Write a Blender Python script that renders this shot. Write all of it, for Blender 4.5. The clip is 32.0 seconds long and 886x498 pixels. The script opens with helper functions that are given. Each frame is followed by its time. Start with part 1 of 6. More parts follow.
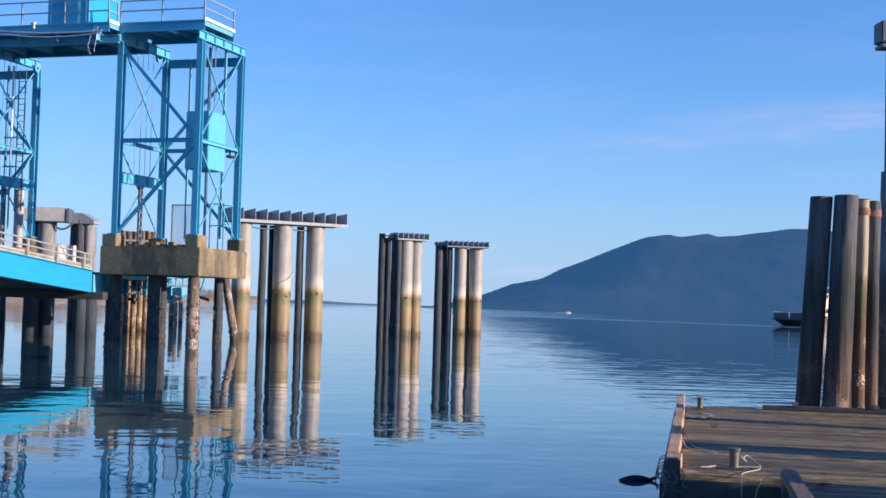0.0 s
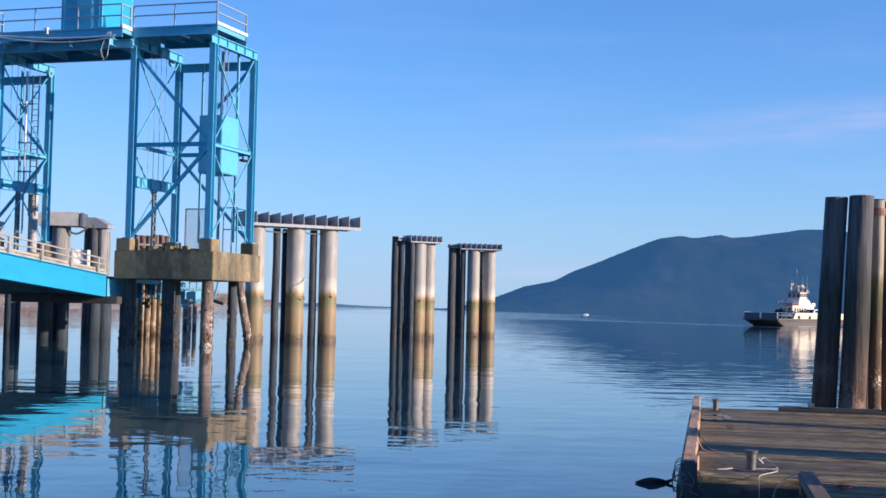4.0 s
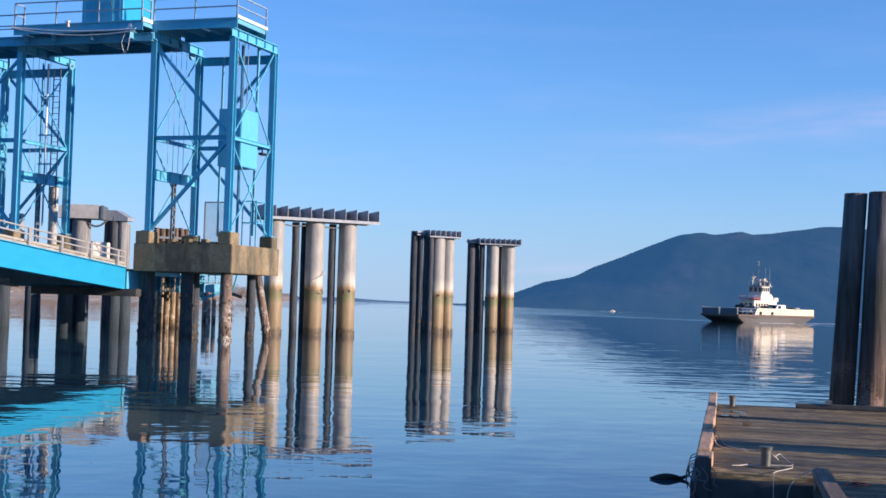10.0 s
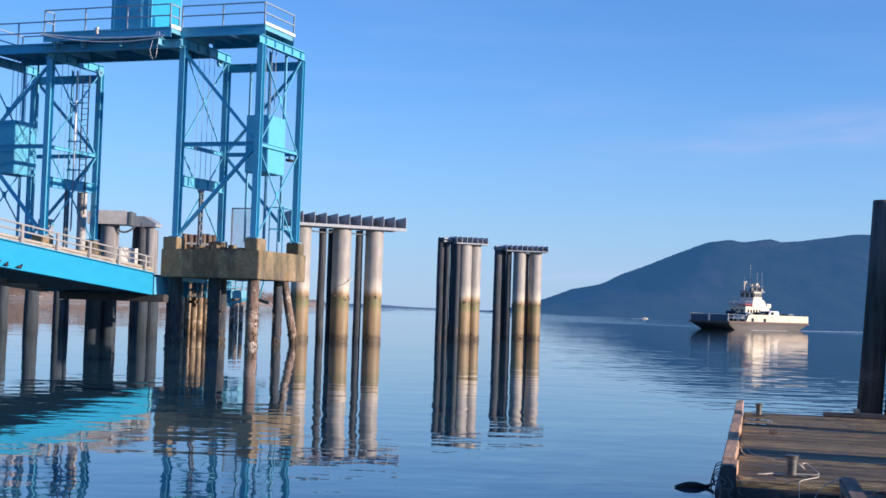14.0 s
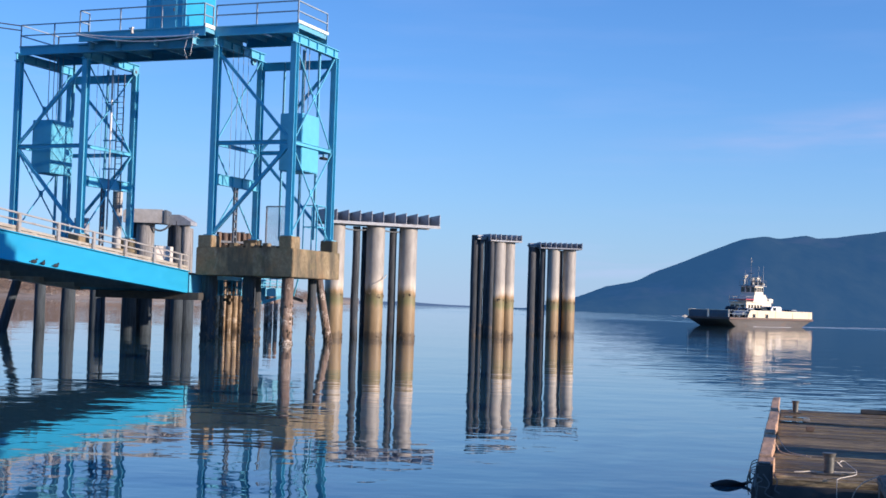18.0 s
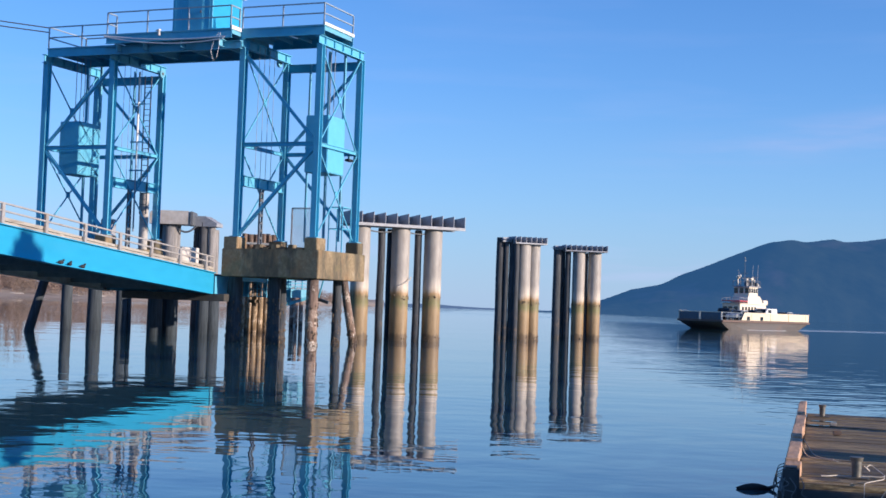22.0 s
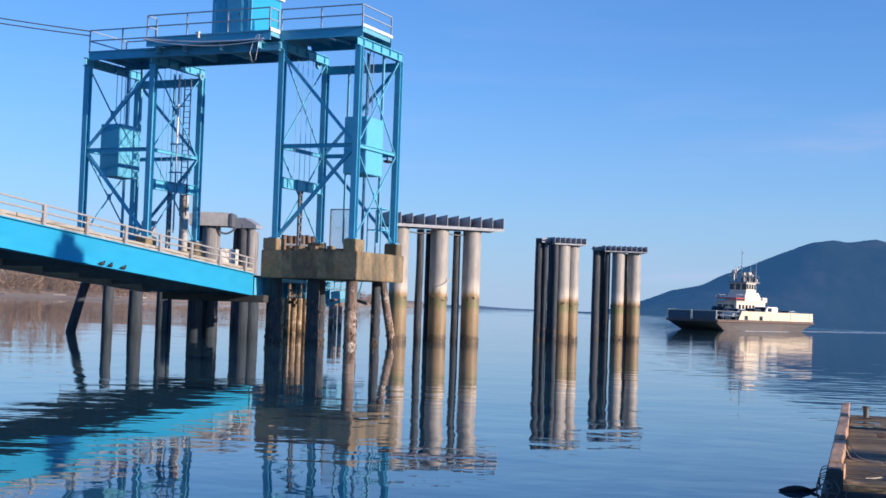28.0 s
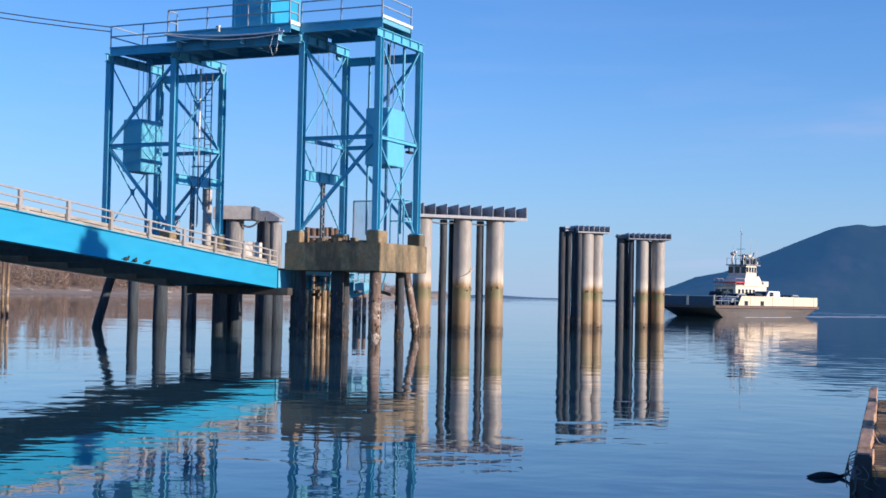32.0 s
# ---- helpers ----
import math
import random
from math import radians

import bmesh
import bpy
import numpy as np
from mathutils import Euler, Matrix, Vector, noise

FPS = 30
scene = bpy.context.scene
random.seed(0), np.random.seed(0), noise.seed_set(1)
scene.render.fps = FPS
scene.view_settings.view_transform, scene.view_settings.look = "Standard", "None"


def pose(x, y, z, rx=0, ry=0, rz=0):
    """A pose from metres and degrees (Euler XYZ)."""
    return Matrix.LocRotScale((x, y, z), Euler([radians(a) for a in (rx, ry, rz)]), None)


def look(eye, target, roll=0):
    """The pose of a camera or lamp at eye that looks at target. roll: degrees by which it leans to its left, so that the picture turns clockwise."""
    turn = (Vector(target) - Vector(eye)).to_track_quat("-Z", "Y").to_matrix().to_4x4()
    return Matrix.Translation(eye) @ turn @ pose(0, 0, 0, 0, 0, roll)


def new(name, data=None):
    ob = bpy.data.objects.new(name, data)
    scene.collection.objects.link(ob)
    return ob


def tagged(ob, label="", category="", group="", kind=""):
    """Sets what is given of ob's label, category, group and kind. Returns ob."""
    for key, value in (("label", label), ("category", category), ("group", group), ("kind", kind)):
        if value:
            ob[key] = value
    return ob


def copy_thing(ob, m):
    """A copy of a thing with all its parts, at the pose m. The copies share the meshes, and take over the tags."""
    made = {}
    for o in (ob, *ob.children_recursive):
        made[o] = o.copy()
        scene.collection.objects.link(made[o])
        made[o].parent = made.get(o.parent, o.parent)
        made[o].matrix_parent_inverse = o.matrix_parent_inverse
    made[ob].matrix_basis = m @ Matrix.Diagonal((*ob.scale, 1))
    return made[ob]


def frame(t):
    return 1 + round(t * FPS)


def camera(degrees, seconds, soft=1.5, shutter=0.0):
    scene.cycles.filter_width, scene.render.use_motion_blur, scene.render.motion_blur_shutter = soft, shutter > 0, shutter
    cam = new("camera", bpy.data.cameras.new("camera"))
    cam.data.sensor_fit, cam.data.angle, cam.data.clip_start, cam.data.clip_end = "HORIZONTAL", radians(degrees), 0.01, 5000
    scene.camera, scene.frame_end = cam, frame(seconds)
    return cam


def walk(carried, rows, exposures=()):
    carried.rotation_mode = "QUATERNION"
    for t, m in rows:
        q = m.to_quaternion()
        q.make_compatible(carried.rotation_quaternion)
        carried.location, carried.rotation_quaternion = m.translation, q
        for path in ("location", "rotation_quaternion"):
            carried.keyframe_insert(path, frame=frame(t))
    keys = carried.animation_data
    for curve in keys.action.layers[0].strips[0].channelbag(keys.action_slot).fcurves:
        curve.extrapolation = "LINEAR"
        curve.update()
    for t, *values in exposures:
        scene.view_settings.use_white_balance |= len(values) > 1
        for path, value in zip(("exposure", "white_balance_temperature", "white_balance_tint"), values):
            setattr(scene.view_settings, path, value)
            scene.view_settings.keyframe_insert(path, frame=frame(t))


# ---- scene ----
cam = camera(36.18, 32.0, soft=1.6)
walk(cam, [
    (0.0, pose(-0.066, -0.087, 1.814, 92.437, -1.572, -2.310)),
    (0.5, pose(-0.069, -0.086, 1.814, 92.443, -1.499, -2.280)),
    (1.0, pose(-0.072, -0.084, 1.816, 92.441, -1.393, -2.216)),
    (1.5, pose(-0.075, -0.082, 1.820, 92.451, -1.341, -2.141)),
    (2.0, pose(-0.078, -0.078, 1.819, 92.473, -1.281, -2.025)),
    (2.5, pose(-0.081, -0.074, 1.819, 92.495, -1.227, -1.911)),
    (3.0, pose(-0.084, -0.071, 1.818, 92.516, -1.211, -1.797)),
    (3.5, pose(-0.084, -0.071, 1.818, 92.530, -1.247, -1.734)),
    (5.5, pose(-0.074, -0.077, 1.818, 92.527, -1.484, -1.926)),
    (6.0, pose(-0.069, -0.078, 1.816, 92.523, -1.475, -1.922)),
    (6.5, pose(-0.069, -0.075, 1.814, 92.497, -1.452, -1.834)),
    (7.0, pose(-0.065, -0.071, 1.813, 92.426, -1.453, -1.695)),
    (7.5, pose(-0.064, -0.064, 1.814, 92.329, -1.425, -1.516)),
    (8.0, pose(-0.060, -0.058, 1.808, 92.280, -1.526, -1.356)),
    (8.5, pose(-0.055, -0.051, 1.809, 92.247, -1.526, -1.213)),
    (9.0, pose(-0.048, -0.046, 1.806, 92.266, -1.567, -1.111)),
    (9.5, pose(-0.040, -0.041, 1.806, 92.285, -1.571, -1.021)),
    (10.0, pose(-0.032, -0.034, 1.804, 92.301, -1.693, -0.935)),
    (10.5, pose(-0.029, -0.027, 1.802, 92.289, -1.768, -0.803)),
    (11.0, pose(-0.025, -0.019, 1.800, 92.272, -1.852, -0.650)),
    (11.5, pose(-0.021, -0.013, 1.800, 92.283, -1.912, -0.482)),
    (12.0, pose(-0.014, -0.009, 1.798, 92.321, -1.912, -0.333)),
    (12.5, pose(-0.006, -0.005, 1.799, 92.388, -1.849, -0.203)),
    (13.0, pose(0.000, 0.000, 1.800, 92.457, -1.785, -0.077)),
    (13.5, pose(0.005, 0.004, 1.799, 92.526, -1.821, 0.062)),
    (14.0, pose(0.005, 0.011, 1.799, 92.549, -1.891, 0.213)),
    (14.5, pose(0.007, 0.016, 1.797, 92.549, -1.950, 0.396)),
    (16.5, pose(0.010, 0.022, 1.797, 92.396, -1.929, 1.137)),
    (17.0, pose(0.009, 0.028, 1.799, 92.379, -1.849, 1.344)),
    (17.5, pose(0.012, 0.033, 1.797, 92.396, -1.790, 1.527)),
    (18.0, pose(0.009, 0.039, 1.795, 92.402, -1.784, 1.651)),
    (18.5, pose(0.009, 0.043, 1.793, 92.401, -1.812, 1.741)),
    (19.0, pose(0.014, 0.046, 1.791, 92.342, -1.770, 1.852)),
    (19.5, pose(0.015, 0.051, 1.791, 92.262, -1.749, 1.972)),
    (20.0, pose(0.013, 0.056, 1.788, 92.196, -1.791, 2.128)),
    (20.5, pose(0.014, 0.060, 1.785, 92.176, -1.781, 2.298)),
    (21.0, pose(0.012, 0.064, 1.784, 92.212, -1.861, 2.448)),
    (21.5, pose(0.012, 0.066, 1.785, 92.307, -1.948, 2.578)),
    (22.0, pose(0.011, 0.069, 1.785, 92.469, -2.017, 2.705)),
    (22.5, pose(0.011, 0.073, 1.787, 92.633, -2.032, 2.831)),
    (23.0, pose(0.009, 0.078, 1.786, 92.747, -2.064, 2.971)),
    (23.5, pose(0.007, 0.084, 1.788, 92.802, -1.988, 3.134)),
    (24.0, pose(0.003, 0.092, 1.787, 92.797, -1.938, 3.276)),
    (24.5, pose(0.004, 0.099, 1.785, 92.794, -1.968, 3.408)),
    (25.0, pose(0.003, 0.109, 1.784, 92.764, -2.009, 3.525)),
    (25.5, pose(0.002, 0.119, 1.782, 92.724, -2.036, 3.657)),
    (27.5, pose(0.009, 0.129, 1.779, 92.481, -1.920, 4.274)),
    (28.0, pose(0.014, 0.138, 1.777, 92.462, -1.963, 4.352)),
    (28.5, pose(0.017, 0.146, 1.774, 92.440, -2.037, 4.425)),
    (29.0, pose(0.019, 0.153, 1.771, 92.395, -1.988, 4.523)),
    (29.5, pose(0.019, 0.159, 1.769, 92.360, -2.004, 4.645)),
    (30.0, pose(0.019, 0.163, 1.769, 92.346, -1.993, 4.789)),
    (30.5, pose(0.018, 0.167, 1.769, 92.344, -2.001, 4.936)),
    (31.0, pose(0.016, 0.170, 1.772, 92.358, -1.889, 5.076)),
    (31.5, pose(0.017, 0.171, 1.777, 92.280, -1.681, 5.206)),
    (32.0, pose(0.017, 0.172, 1.779, 92.021, -1.150, 5.372)),
], exposures=[(0.0, 0.30, 4920, 17), (13.0, 0.25, 4920, 17), (24.0, 0.20, 4920, 17), (32.0, 0.16, 4920, 17)])

# ---- light: a low winter sun from the right, clear sky ----
SUN_YAW, SUN_ELEV = 112.0, 13.0
world = bpy.data.worlds.new("sky")
scene.world = world
world.use_nodes = True
wn, wl = world.node_tree.nodes, world.node_tree.links
sky = wn.new("ShaderNodeTexSky")
sky.sky_type = "NISHITA"
sky.sun_disc = False
sky.sun_elevation = radians(SUN_ELEV)
sky.sun_rotation = radians(SUN_YAW)
sky.air_density, sky.dust_density, sky.ozone_density = 1.0, 0.0, 4.0
back = wn["Background"]
back.inputs["Strength"].default_value = 0.131
# thin wisps of cloud, low in the sky
wc = wn.new("ShaderNodeTexCoord")
wm = wn.new("ShaderNodeMapping")
wm.inputs["Scale"].default_value = (5.0, 5.0, 42.0)
wz = wn.new("ShaderNodeTexNoise")
wz.inputs["Scale"].default_value = 1.1
wz.inputs["Detail"].default_value = 5.0
wr = wn.new("ShaderNodeValToRGB")
wr.color_ramp.elements[0].position, wr.color_ramp.elements[1].position = 0.50, 0.80
ws = wn.new("ShaderNodeSeparateXYZ")
wh = wn.new("ShaderNodeValToRGB")
bands = [(0.0, 0.0), (0.02, 0.5), (0.04, 0.4), (0.07, 0.1), (0.11, 0.12), (0.145, 0.16), (0.185, 0.08), (0.4, 0.06)]
while len(wh.color_ramp.elements) < len(bands):
    wh.color_ramp.elements.new(0.5)
for el, (p, v) in zip(wh.color_ramp.elements, bands):
    el.position, el.color = p, (v, v, v, 1)
wk = wn.new("ShaderNodeMath")
wk.operation = "MULTIPLY"
wx = wn.new("ShaderNodeMix")
wx.data_type = "RGBA"
wx.inputs["B"].default_value = (4.3, 4.1, 4.6, 1)
wl.new(wc.outputs["Generated"], wm.inputs["Vector"])
wl.new(wm.outputs["Vector"], wz.inputs["Vector"])
wl.new(wz.outputs["Fac"], wr.inputs["Fac"])
wl.new(wc.outputs["Generated"], ws.inputs[0])
wl.new(ws.outputs["Z"], wh.inputs["Fac"])
wl.new(wr.outputs["Color"], wk.inputs[0])
wl.new(wh.outputs["Color"], wk.inputs[1])
wl.new(wk.outputs[0], wx.inputs["Factor"])
# pale haze towards the horizon
hz = wn.new("ShaderNodeValToRGB")
haze = [(0.0, 0.75), (0.03, 0.6), (0.08, 0.3), (0.16, 0.08), (0.28, 0.0)]
while len(hz.color_ramp.elements) < len(haze):
    hz.color_ramp.elements.new(0.5)
for el, (p, v) in zip(hz.color_ramp.elements, haze):
    el.position, el.color = p, (v, v, v, 1)
hm = wn.new("ShaderNodeMix")
hm.data_type = "RGBA"
hm.inputs["B"].default_value = (2.85, 3.5, 3.85, 1)
wl.new(ws.outputs["Z"], hz.inputs["Fac"])
wl.new(hz.outputs["Color"], hm.inputs["Factor"])
wl.new(sky.outputs["Color"], hm.inputs["A"])
wl.new(hm.outputs["Result"], wx.inputs["A"])
# long thin streaks of cloud: a pinkish pair rising to the east, pale bars low over the water
def streak(base, slope, low, mid, high, x0, x1, amount, tint, grain):
    d = wn.new("ShaderNodeVectorMath")
    d.operation = "DOT_PRODUCT"
    d.inputs[1].default_value = (-slope, 0.0, 1.0)
    wl.new(wc.outputs["Generated"], d.inputs[0])
    band = wn.new("ShaderNodeValToRGB")
    stops = [(0.0, 0.0), (low, 0.0), (mid, 1.0), (high, 0.0), (1.0, 0.0)]
    while len(band.color_ramp.elements) < len(stops):
        band.color_ramp.elements.new(0.5)
    for el, (p, v) in zip(band.color_ramp.elements, stops):
        el.position, el.color = p, (v, v, v, 1)
    wl.new(d.outputs["Value"], band.inputs["Fac"])
    reach = wn.new("ShaderNodeMapRange")
    reach.interpolation_type = "SMOOTHSTEP"
    reach.inputs["From Min"].default_value, reach.inputs["From Max"].default_value = x0, x1
    reach.inputs["To Max"].default_value = amount
    wl.new(ws.outputs["X"], reach.inputs["Value"])
    mp = wn.new("ShaderNodeMapping")
    mp.inputs["Scale"].default_value = grain
    wl.new(wc.outputs["Generated"], mp.inputs["Vector"])
    tex = wn.new("ShaderNodeTexNoise")
    tex.inputs["Scale"].default_value, tex.inputs["Detail"].default_value = 1.0, 5.0
    wl.new(mp.outputs["Vector"], tex.inputs["Vector"])
    cut = wn.new("ShaderNodeMapRange")
    cut.inputs["From Min"].default_value, cut.inputs["From Max"].default_value = 0.38, 0.64
    wl.new(tex.outputs["Fac"], cut.inputs["Value"])
    a, c = wn.new("ShaderNodeMath"), wn.new("ShaderNodeMath")
    a.operation = c.operation = "MULTIPLY"
    wl.new(band.outputs["Color"], a.inputs[0])
    wl.new(reach.outputs["Result"], a.inputs[1])
    wl.new(a.outputs[0], c.inputs[0])
    wl.new(cut.outputs["Result"], c.inputs[1])
    mixed = wn.new("ShaderNodeMix")
    mixed.data_type = "RGBA"
    mixed.inputs["B"].default_value = (*tint, 1)
    wl.new(c.outputs[0], mixed.inputs["Factor"])
    wl.new(base, mixed.inputs["A"])
    return mixed.outputs["Result"]


clouds = streak(wx.outputs["Result"], 0.125, 0.080, 0.101, 0.122, 0.02, 0.36, 0.5, (4.3, 3.75, 4.05), (11.0, 11.0, 75.0))
clouds = streak(clouds, 0.0, 0.030, 0.036, 0.040, 0.03, 0.10, 0.45, (4.0, 3.9, 4.1), (14.0, 14.0, 160.0))
clouds = streak(clouds, 0.02, 0.018, 0.026, 0.031, -0.02, 0.05, 0.5, (4.1, 4.05, 4.2), (18.0, 18.0, 120.0))
wl.new(clouds, back.inputs["Color"])

sun_data = bpy.data.lights.new("sun", "SUN")
sun_data.energy, sun_data.angle, sun_data.color = 6.9, radians(0.53), (1.0, 0.71, 0.41)
sun = new("sun", sun_data)
ce = math.cos(radians(SUN_ELEV))
sun.matrix_world = look((ce * math.sin(radians(SUN_YAW)) * 100, ce * math.cos(radians(SUN_YAW)) * 100, 100 * math.sin(radians(SUN_ELEV))), (0, 0, 0))


# ---- materials ----
def shader(name):
    m = bpy.data.materials.new(name)
    m.use_nodes = True
    return m, m.node_tree.nodes, m.node_tree.links, m.node_tree.nodes["Principled BSDF"]


def noise_node(n, l, vec, scale, detail=4.0, rough=0.55, stretch=None):
    if stretch:
        mp = n.new("ShaderNodeMapping")
        mp.inputs["Scale"].default_value = stretch
        l.new(vec, mp.inputs["Vector"])
        vec = mp.outputs["Vector"]
    t = n.new("ShaderNodeTexNoise")
    t.inputs["Scale"].default_value, t.inputs["Detail"].default_value, t.inputs["Roughness"].default_value = scale, detail, rough
    l.new(vec, t.inputs["Vector"])
    return t.outputs["Fac"]


def ramp_node(n, l, fac, stops):
    r = n.new("ShaderNodeValToRGB")
    e = r.color_ramp.elements
    while len(e) < len(stops):
        e.new(0.5)
    for i, (p, c) in enumerate(stops):
        e[i].position = p
        e[i].color = (*c, 1) if len(c) == 3 else c
    l.new(fac, r.inputs["Fac"])
    return r.outputs["Color"]


def mix_node(n, l, fac, a, b, how="MIX"):
    x = n.new("ShaderNodeMix")
    x.data_type, x.blend_type = "RGBA", how
    for key, v in (("Factor", fac), ("A", a), ("B", b)):
        if isinstance(v, (int, float)):
            x.inputs[key].default_value = v
        elif isinstance(v, tuple):
            x.inputs[key].default_value = (*v, 1)
        else:
            l.new(v, x.inputs[key])
    return x.outputs["Result"]


def surface(name, c1, c2, scale=6.0, stain=None, stain_scale=0.8, stain_range=(0.52, 0.72), rough=0.6, metal=0.0, bump=0.004, stretch=None, vary=0.0, spec=0.5):
    """Two-scale surface: fine grain between c1 and c2, blotches of stain, relief, and shade by piece."""
    m, n, l, b = shader(name)
    tc = n.new("ShaderNodeTexCoord").outputs["Object"]
    fine = noise_node(n, l, tc, scale, 6.0, 0.6, stretch)
    col = ramp_node(n, l, fine, [(0.32, c1), (0.68, c2)])
    if stain:
        big = noise_node(n, l, tc, stain_scale, 5.0, 0.62, stretch)
        k = ramp_node(n, l, big, [(stain_range[0], (0, 0, 0)), (stain_range[1], (1, 1, 1))])
        col = mix_node(n, l, k, col, stain)
    if vary:
        info = n.new("ShaderNodeObjectInfo").outputs["Random"]
        v = ramp_node(n, l, info, [(0.0, (1 - vary,) * 3), (1.0, (1 + vary * 0.4,) * 3)])
        col = mix_node(n, l, 1.0, col, v, "MULTIPLY")
    l.new(col, b.inputs["Base Color"])
    rr = n.new("ShaderNodeMapRange")
    rr.inputs["To Min"].default_value, rr.inputs["To Max"].default_value = max(0.03, rough - 0.12), min(1.0, rough + 0.12)
    l.new(fine, rr.inputs["Value"])
    l.new(rr.outputs["Result"], b.inputs["Roughness"])
    b.inputs["Metallic"].default_value = metal
    b.inputs["Specular IOR Level"].default_value = spec
    if bump:
        bp = n.new("ShaderNodeBump")
        bp.inputs["Strength"].default_value, bp.inputs["Distance"].default_value = 0.6, bump
        l.new(fine, bp.inputs["Height"])
        l.new(bp.outputs["Normal"], b.inputs["Normal"])
    return m


def tidal(name, stops, low, high, wob=0.35, rough=0.75, bump=0.012, scale=5.0, streak=(1, 1, 0.25), grain=0.5, speck=None, speck_top=1.7):
    """A pile's surface, banded by height above the water (tide marks), with streaks and growth."""
    m, n, l, b = shader(name)
    tc = n.new("ShaderNodeTexCoord").outputs["Object"]
    info = n.new("ShaderNodeObjectInfo")
    off = n.new("ShaderNodeVectorMath")
    off.operation = "MULTIPLY_ADD"
    l.new(info.outputs["Random"], off.inputs[0])
    off.inputs[1].default_value = (37.0, 17.0, 0.0)
    l.new(tc, off.inputs[2])
    vec = off.outputs["Vector"]
    big = noise_node(n, l, vec, 1.6, 5.0, 0.65, streak)
    fine = noise_node(n, l, vec, scale, 6.0, 0.65, streak)
    sep = n.new("ShaderNodeSeparateXYZ")
    l.new(tc, sep.inputs[0])
    ad = n.new("ShaderNodeMath")
    ad.operation = "MULTIPLY_ADD"
    l.new(big, ad.inputs[0])
    ad.inputs[1].default_value = wob * 2
    az = n.new("ShaderNodeMath")
    az.operation = "MULTIPLY_ADD"
    l.new(fine, az.inputs[0])
    az.inputs[1].default_value = wob * 0.9
    l.new(sep.outputs["Z"], az.inputs[2])
    l.new(az.outputs[0], ad.inputs[2])
    mr = n.new("ShaderNodeMapRange")
    mr.inputs["From Min"].default_value, mr.inputs["From Max"].default_value = low + wob * 1.45, high + wob * 1.45
    l.new(ad.outputs[0], mr.inputs["Value"])
    col = ramp_node(n, l, mr.outputs["Result"], [((z - low) / (high - low), c) for z, c in stops])
    g = ramp_node(n, l, fine, [(0.3, (1 - grain,) * 3), (0.7, (1 + grain * 0.5,) * 3)])
    col = mix_node(n, l, 1.0, col, g, "MULTIPLY")
    if speck:
        # barnacles: pale spots that thin out above the tide
        sp = noise_node(n, l, vec, 28.0, 3.0, 0.6)
        cl = noise_node(n, l, vec, 2.6, 2.0, 0.5)
        sm = n.new("ShaderNodeMath")
        sm.operation = "MULTIPLY"
        l.new(sp, sm.inputs[0])
        l.new(cl, sm.inputs[1])
        lo = n.new("ShaderNodeMapRange")
        lo.inputs["From Min"].default_value, lo.inputs["From Max"].default_value = speck_top, speck_top - 0.9
        l.new(sep.outputs["Z"], lo.inputs["Value"])
        kk = n.new("ShaderNodeMath")
        kk.operation = "MULTIPLY"
        l.new(ramp_node(n, l, sm.outputs[0], [(0.295, (0, 0, 0)), (0.345, (1, 1, 1))]), kk.inputs[0])
        l.new(lo.outputs["Result"], kk.inputs[1])
        col = mix_node(n, l, kk.outputs[0], col, speck)
    l.new(col, b.inputs["Base Color"])
    b.inputs["Roughness"].default_value = rough
    b.inputs["Specular IOR Level"].default_value = 0.3
    bp = n.new("ShaderNodeBump")
    bp.inputs["Strength"].default_value, bp.inputs["Distance"].default_value = 0.8, bump
    l.new(fine, bp.inputs["Height"])
    l.new(bp.outputs["Normal"], b.inputs["Normal"])
    return m



def streaked_concrete():
    """Old cap concrete: tan, with dark weeping streaks, rust, moss and pale lime runs."""
    m, n, l, b = shader("stained_concrete")
    tc = n.new("ShaderNodeTexCoord").outputs["Object"]
    fine = noise_node(n, l, tc, 7.0, 6.0, 0.65)
    runs = noise_node(n, l, tc, 1.0, 5.0, 0.65, (0.85, 0.85, 0.30))
    blot = noise_node(n, l, tc, 1.1, 5.0, 0.6)
    rust = noise_node(n, l, tc, 1.0, 4.0, 0.6, (0.9, 0.9, 0.6))
    lime = noise_node(n, l, tc, 1.0, 5.0, 0.7, (1.3, 1.3, 0.8))
    col = ramp_node(n, l, fine, [(0.3, (0.19, 0.145, 0.08)), (0.7, (0.31, 0.25, 0.145))])
    col = mix_node(n, l, ramp_node(n, l, rust, [(0.5, (0, 0, 0)), (0.66, (0.75, 0.75, 0.75))]), col, (0.25, 0.15, 0.065))
    col = mix_node(n, l, ramp_node(n, l, lime, [(0.58, (0, 0, 0)), (0.70, (0.8, 0.8, 0.8))]), col, (0.38, 0.33, 0.23))
    col = mix_node(n, l, ramp_node(n, l, runs, [(0.45, (0, 0, 0)), (0.58, (0.85, 0.85, 0.85))]), col, (0.075, 0.068, 0.048))
    col = mix_node(n, l, ramp_node(n, l, blot, [(0.54, (0, 0, 0)), (0.68, (0.6, 0.6, 0.6))]), col, (0.13, 0.12, 0.06))
    l.new(col, b.inputs["Base Color"])
    b.inputs["Roughness"].default_value = 0.92
    bp = n.new("ShaderNodeBump")
    bp.inputs["Strength"].default_value, bp.inputs["Distance"].default_value = 0.7, 0.02
    l.new(fine, bp.inputs["Height"])
    l.new(bp.outputs["Normal"], b.inputs["Normal"])
    return m


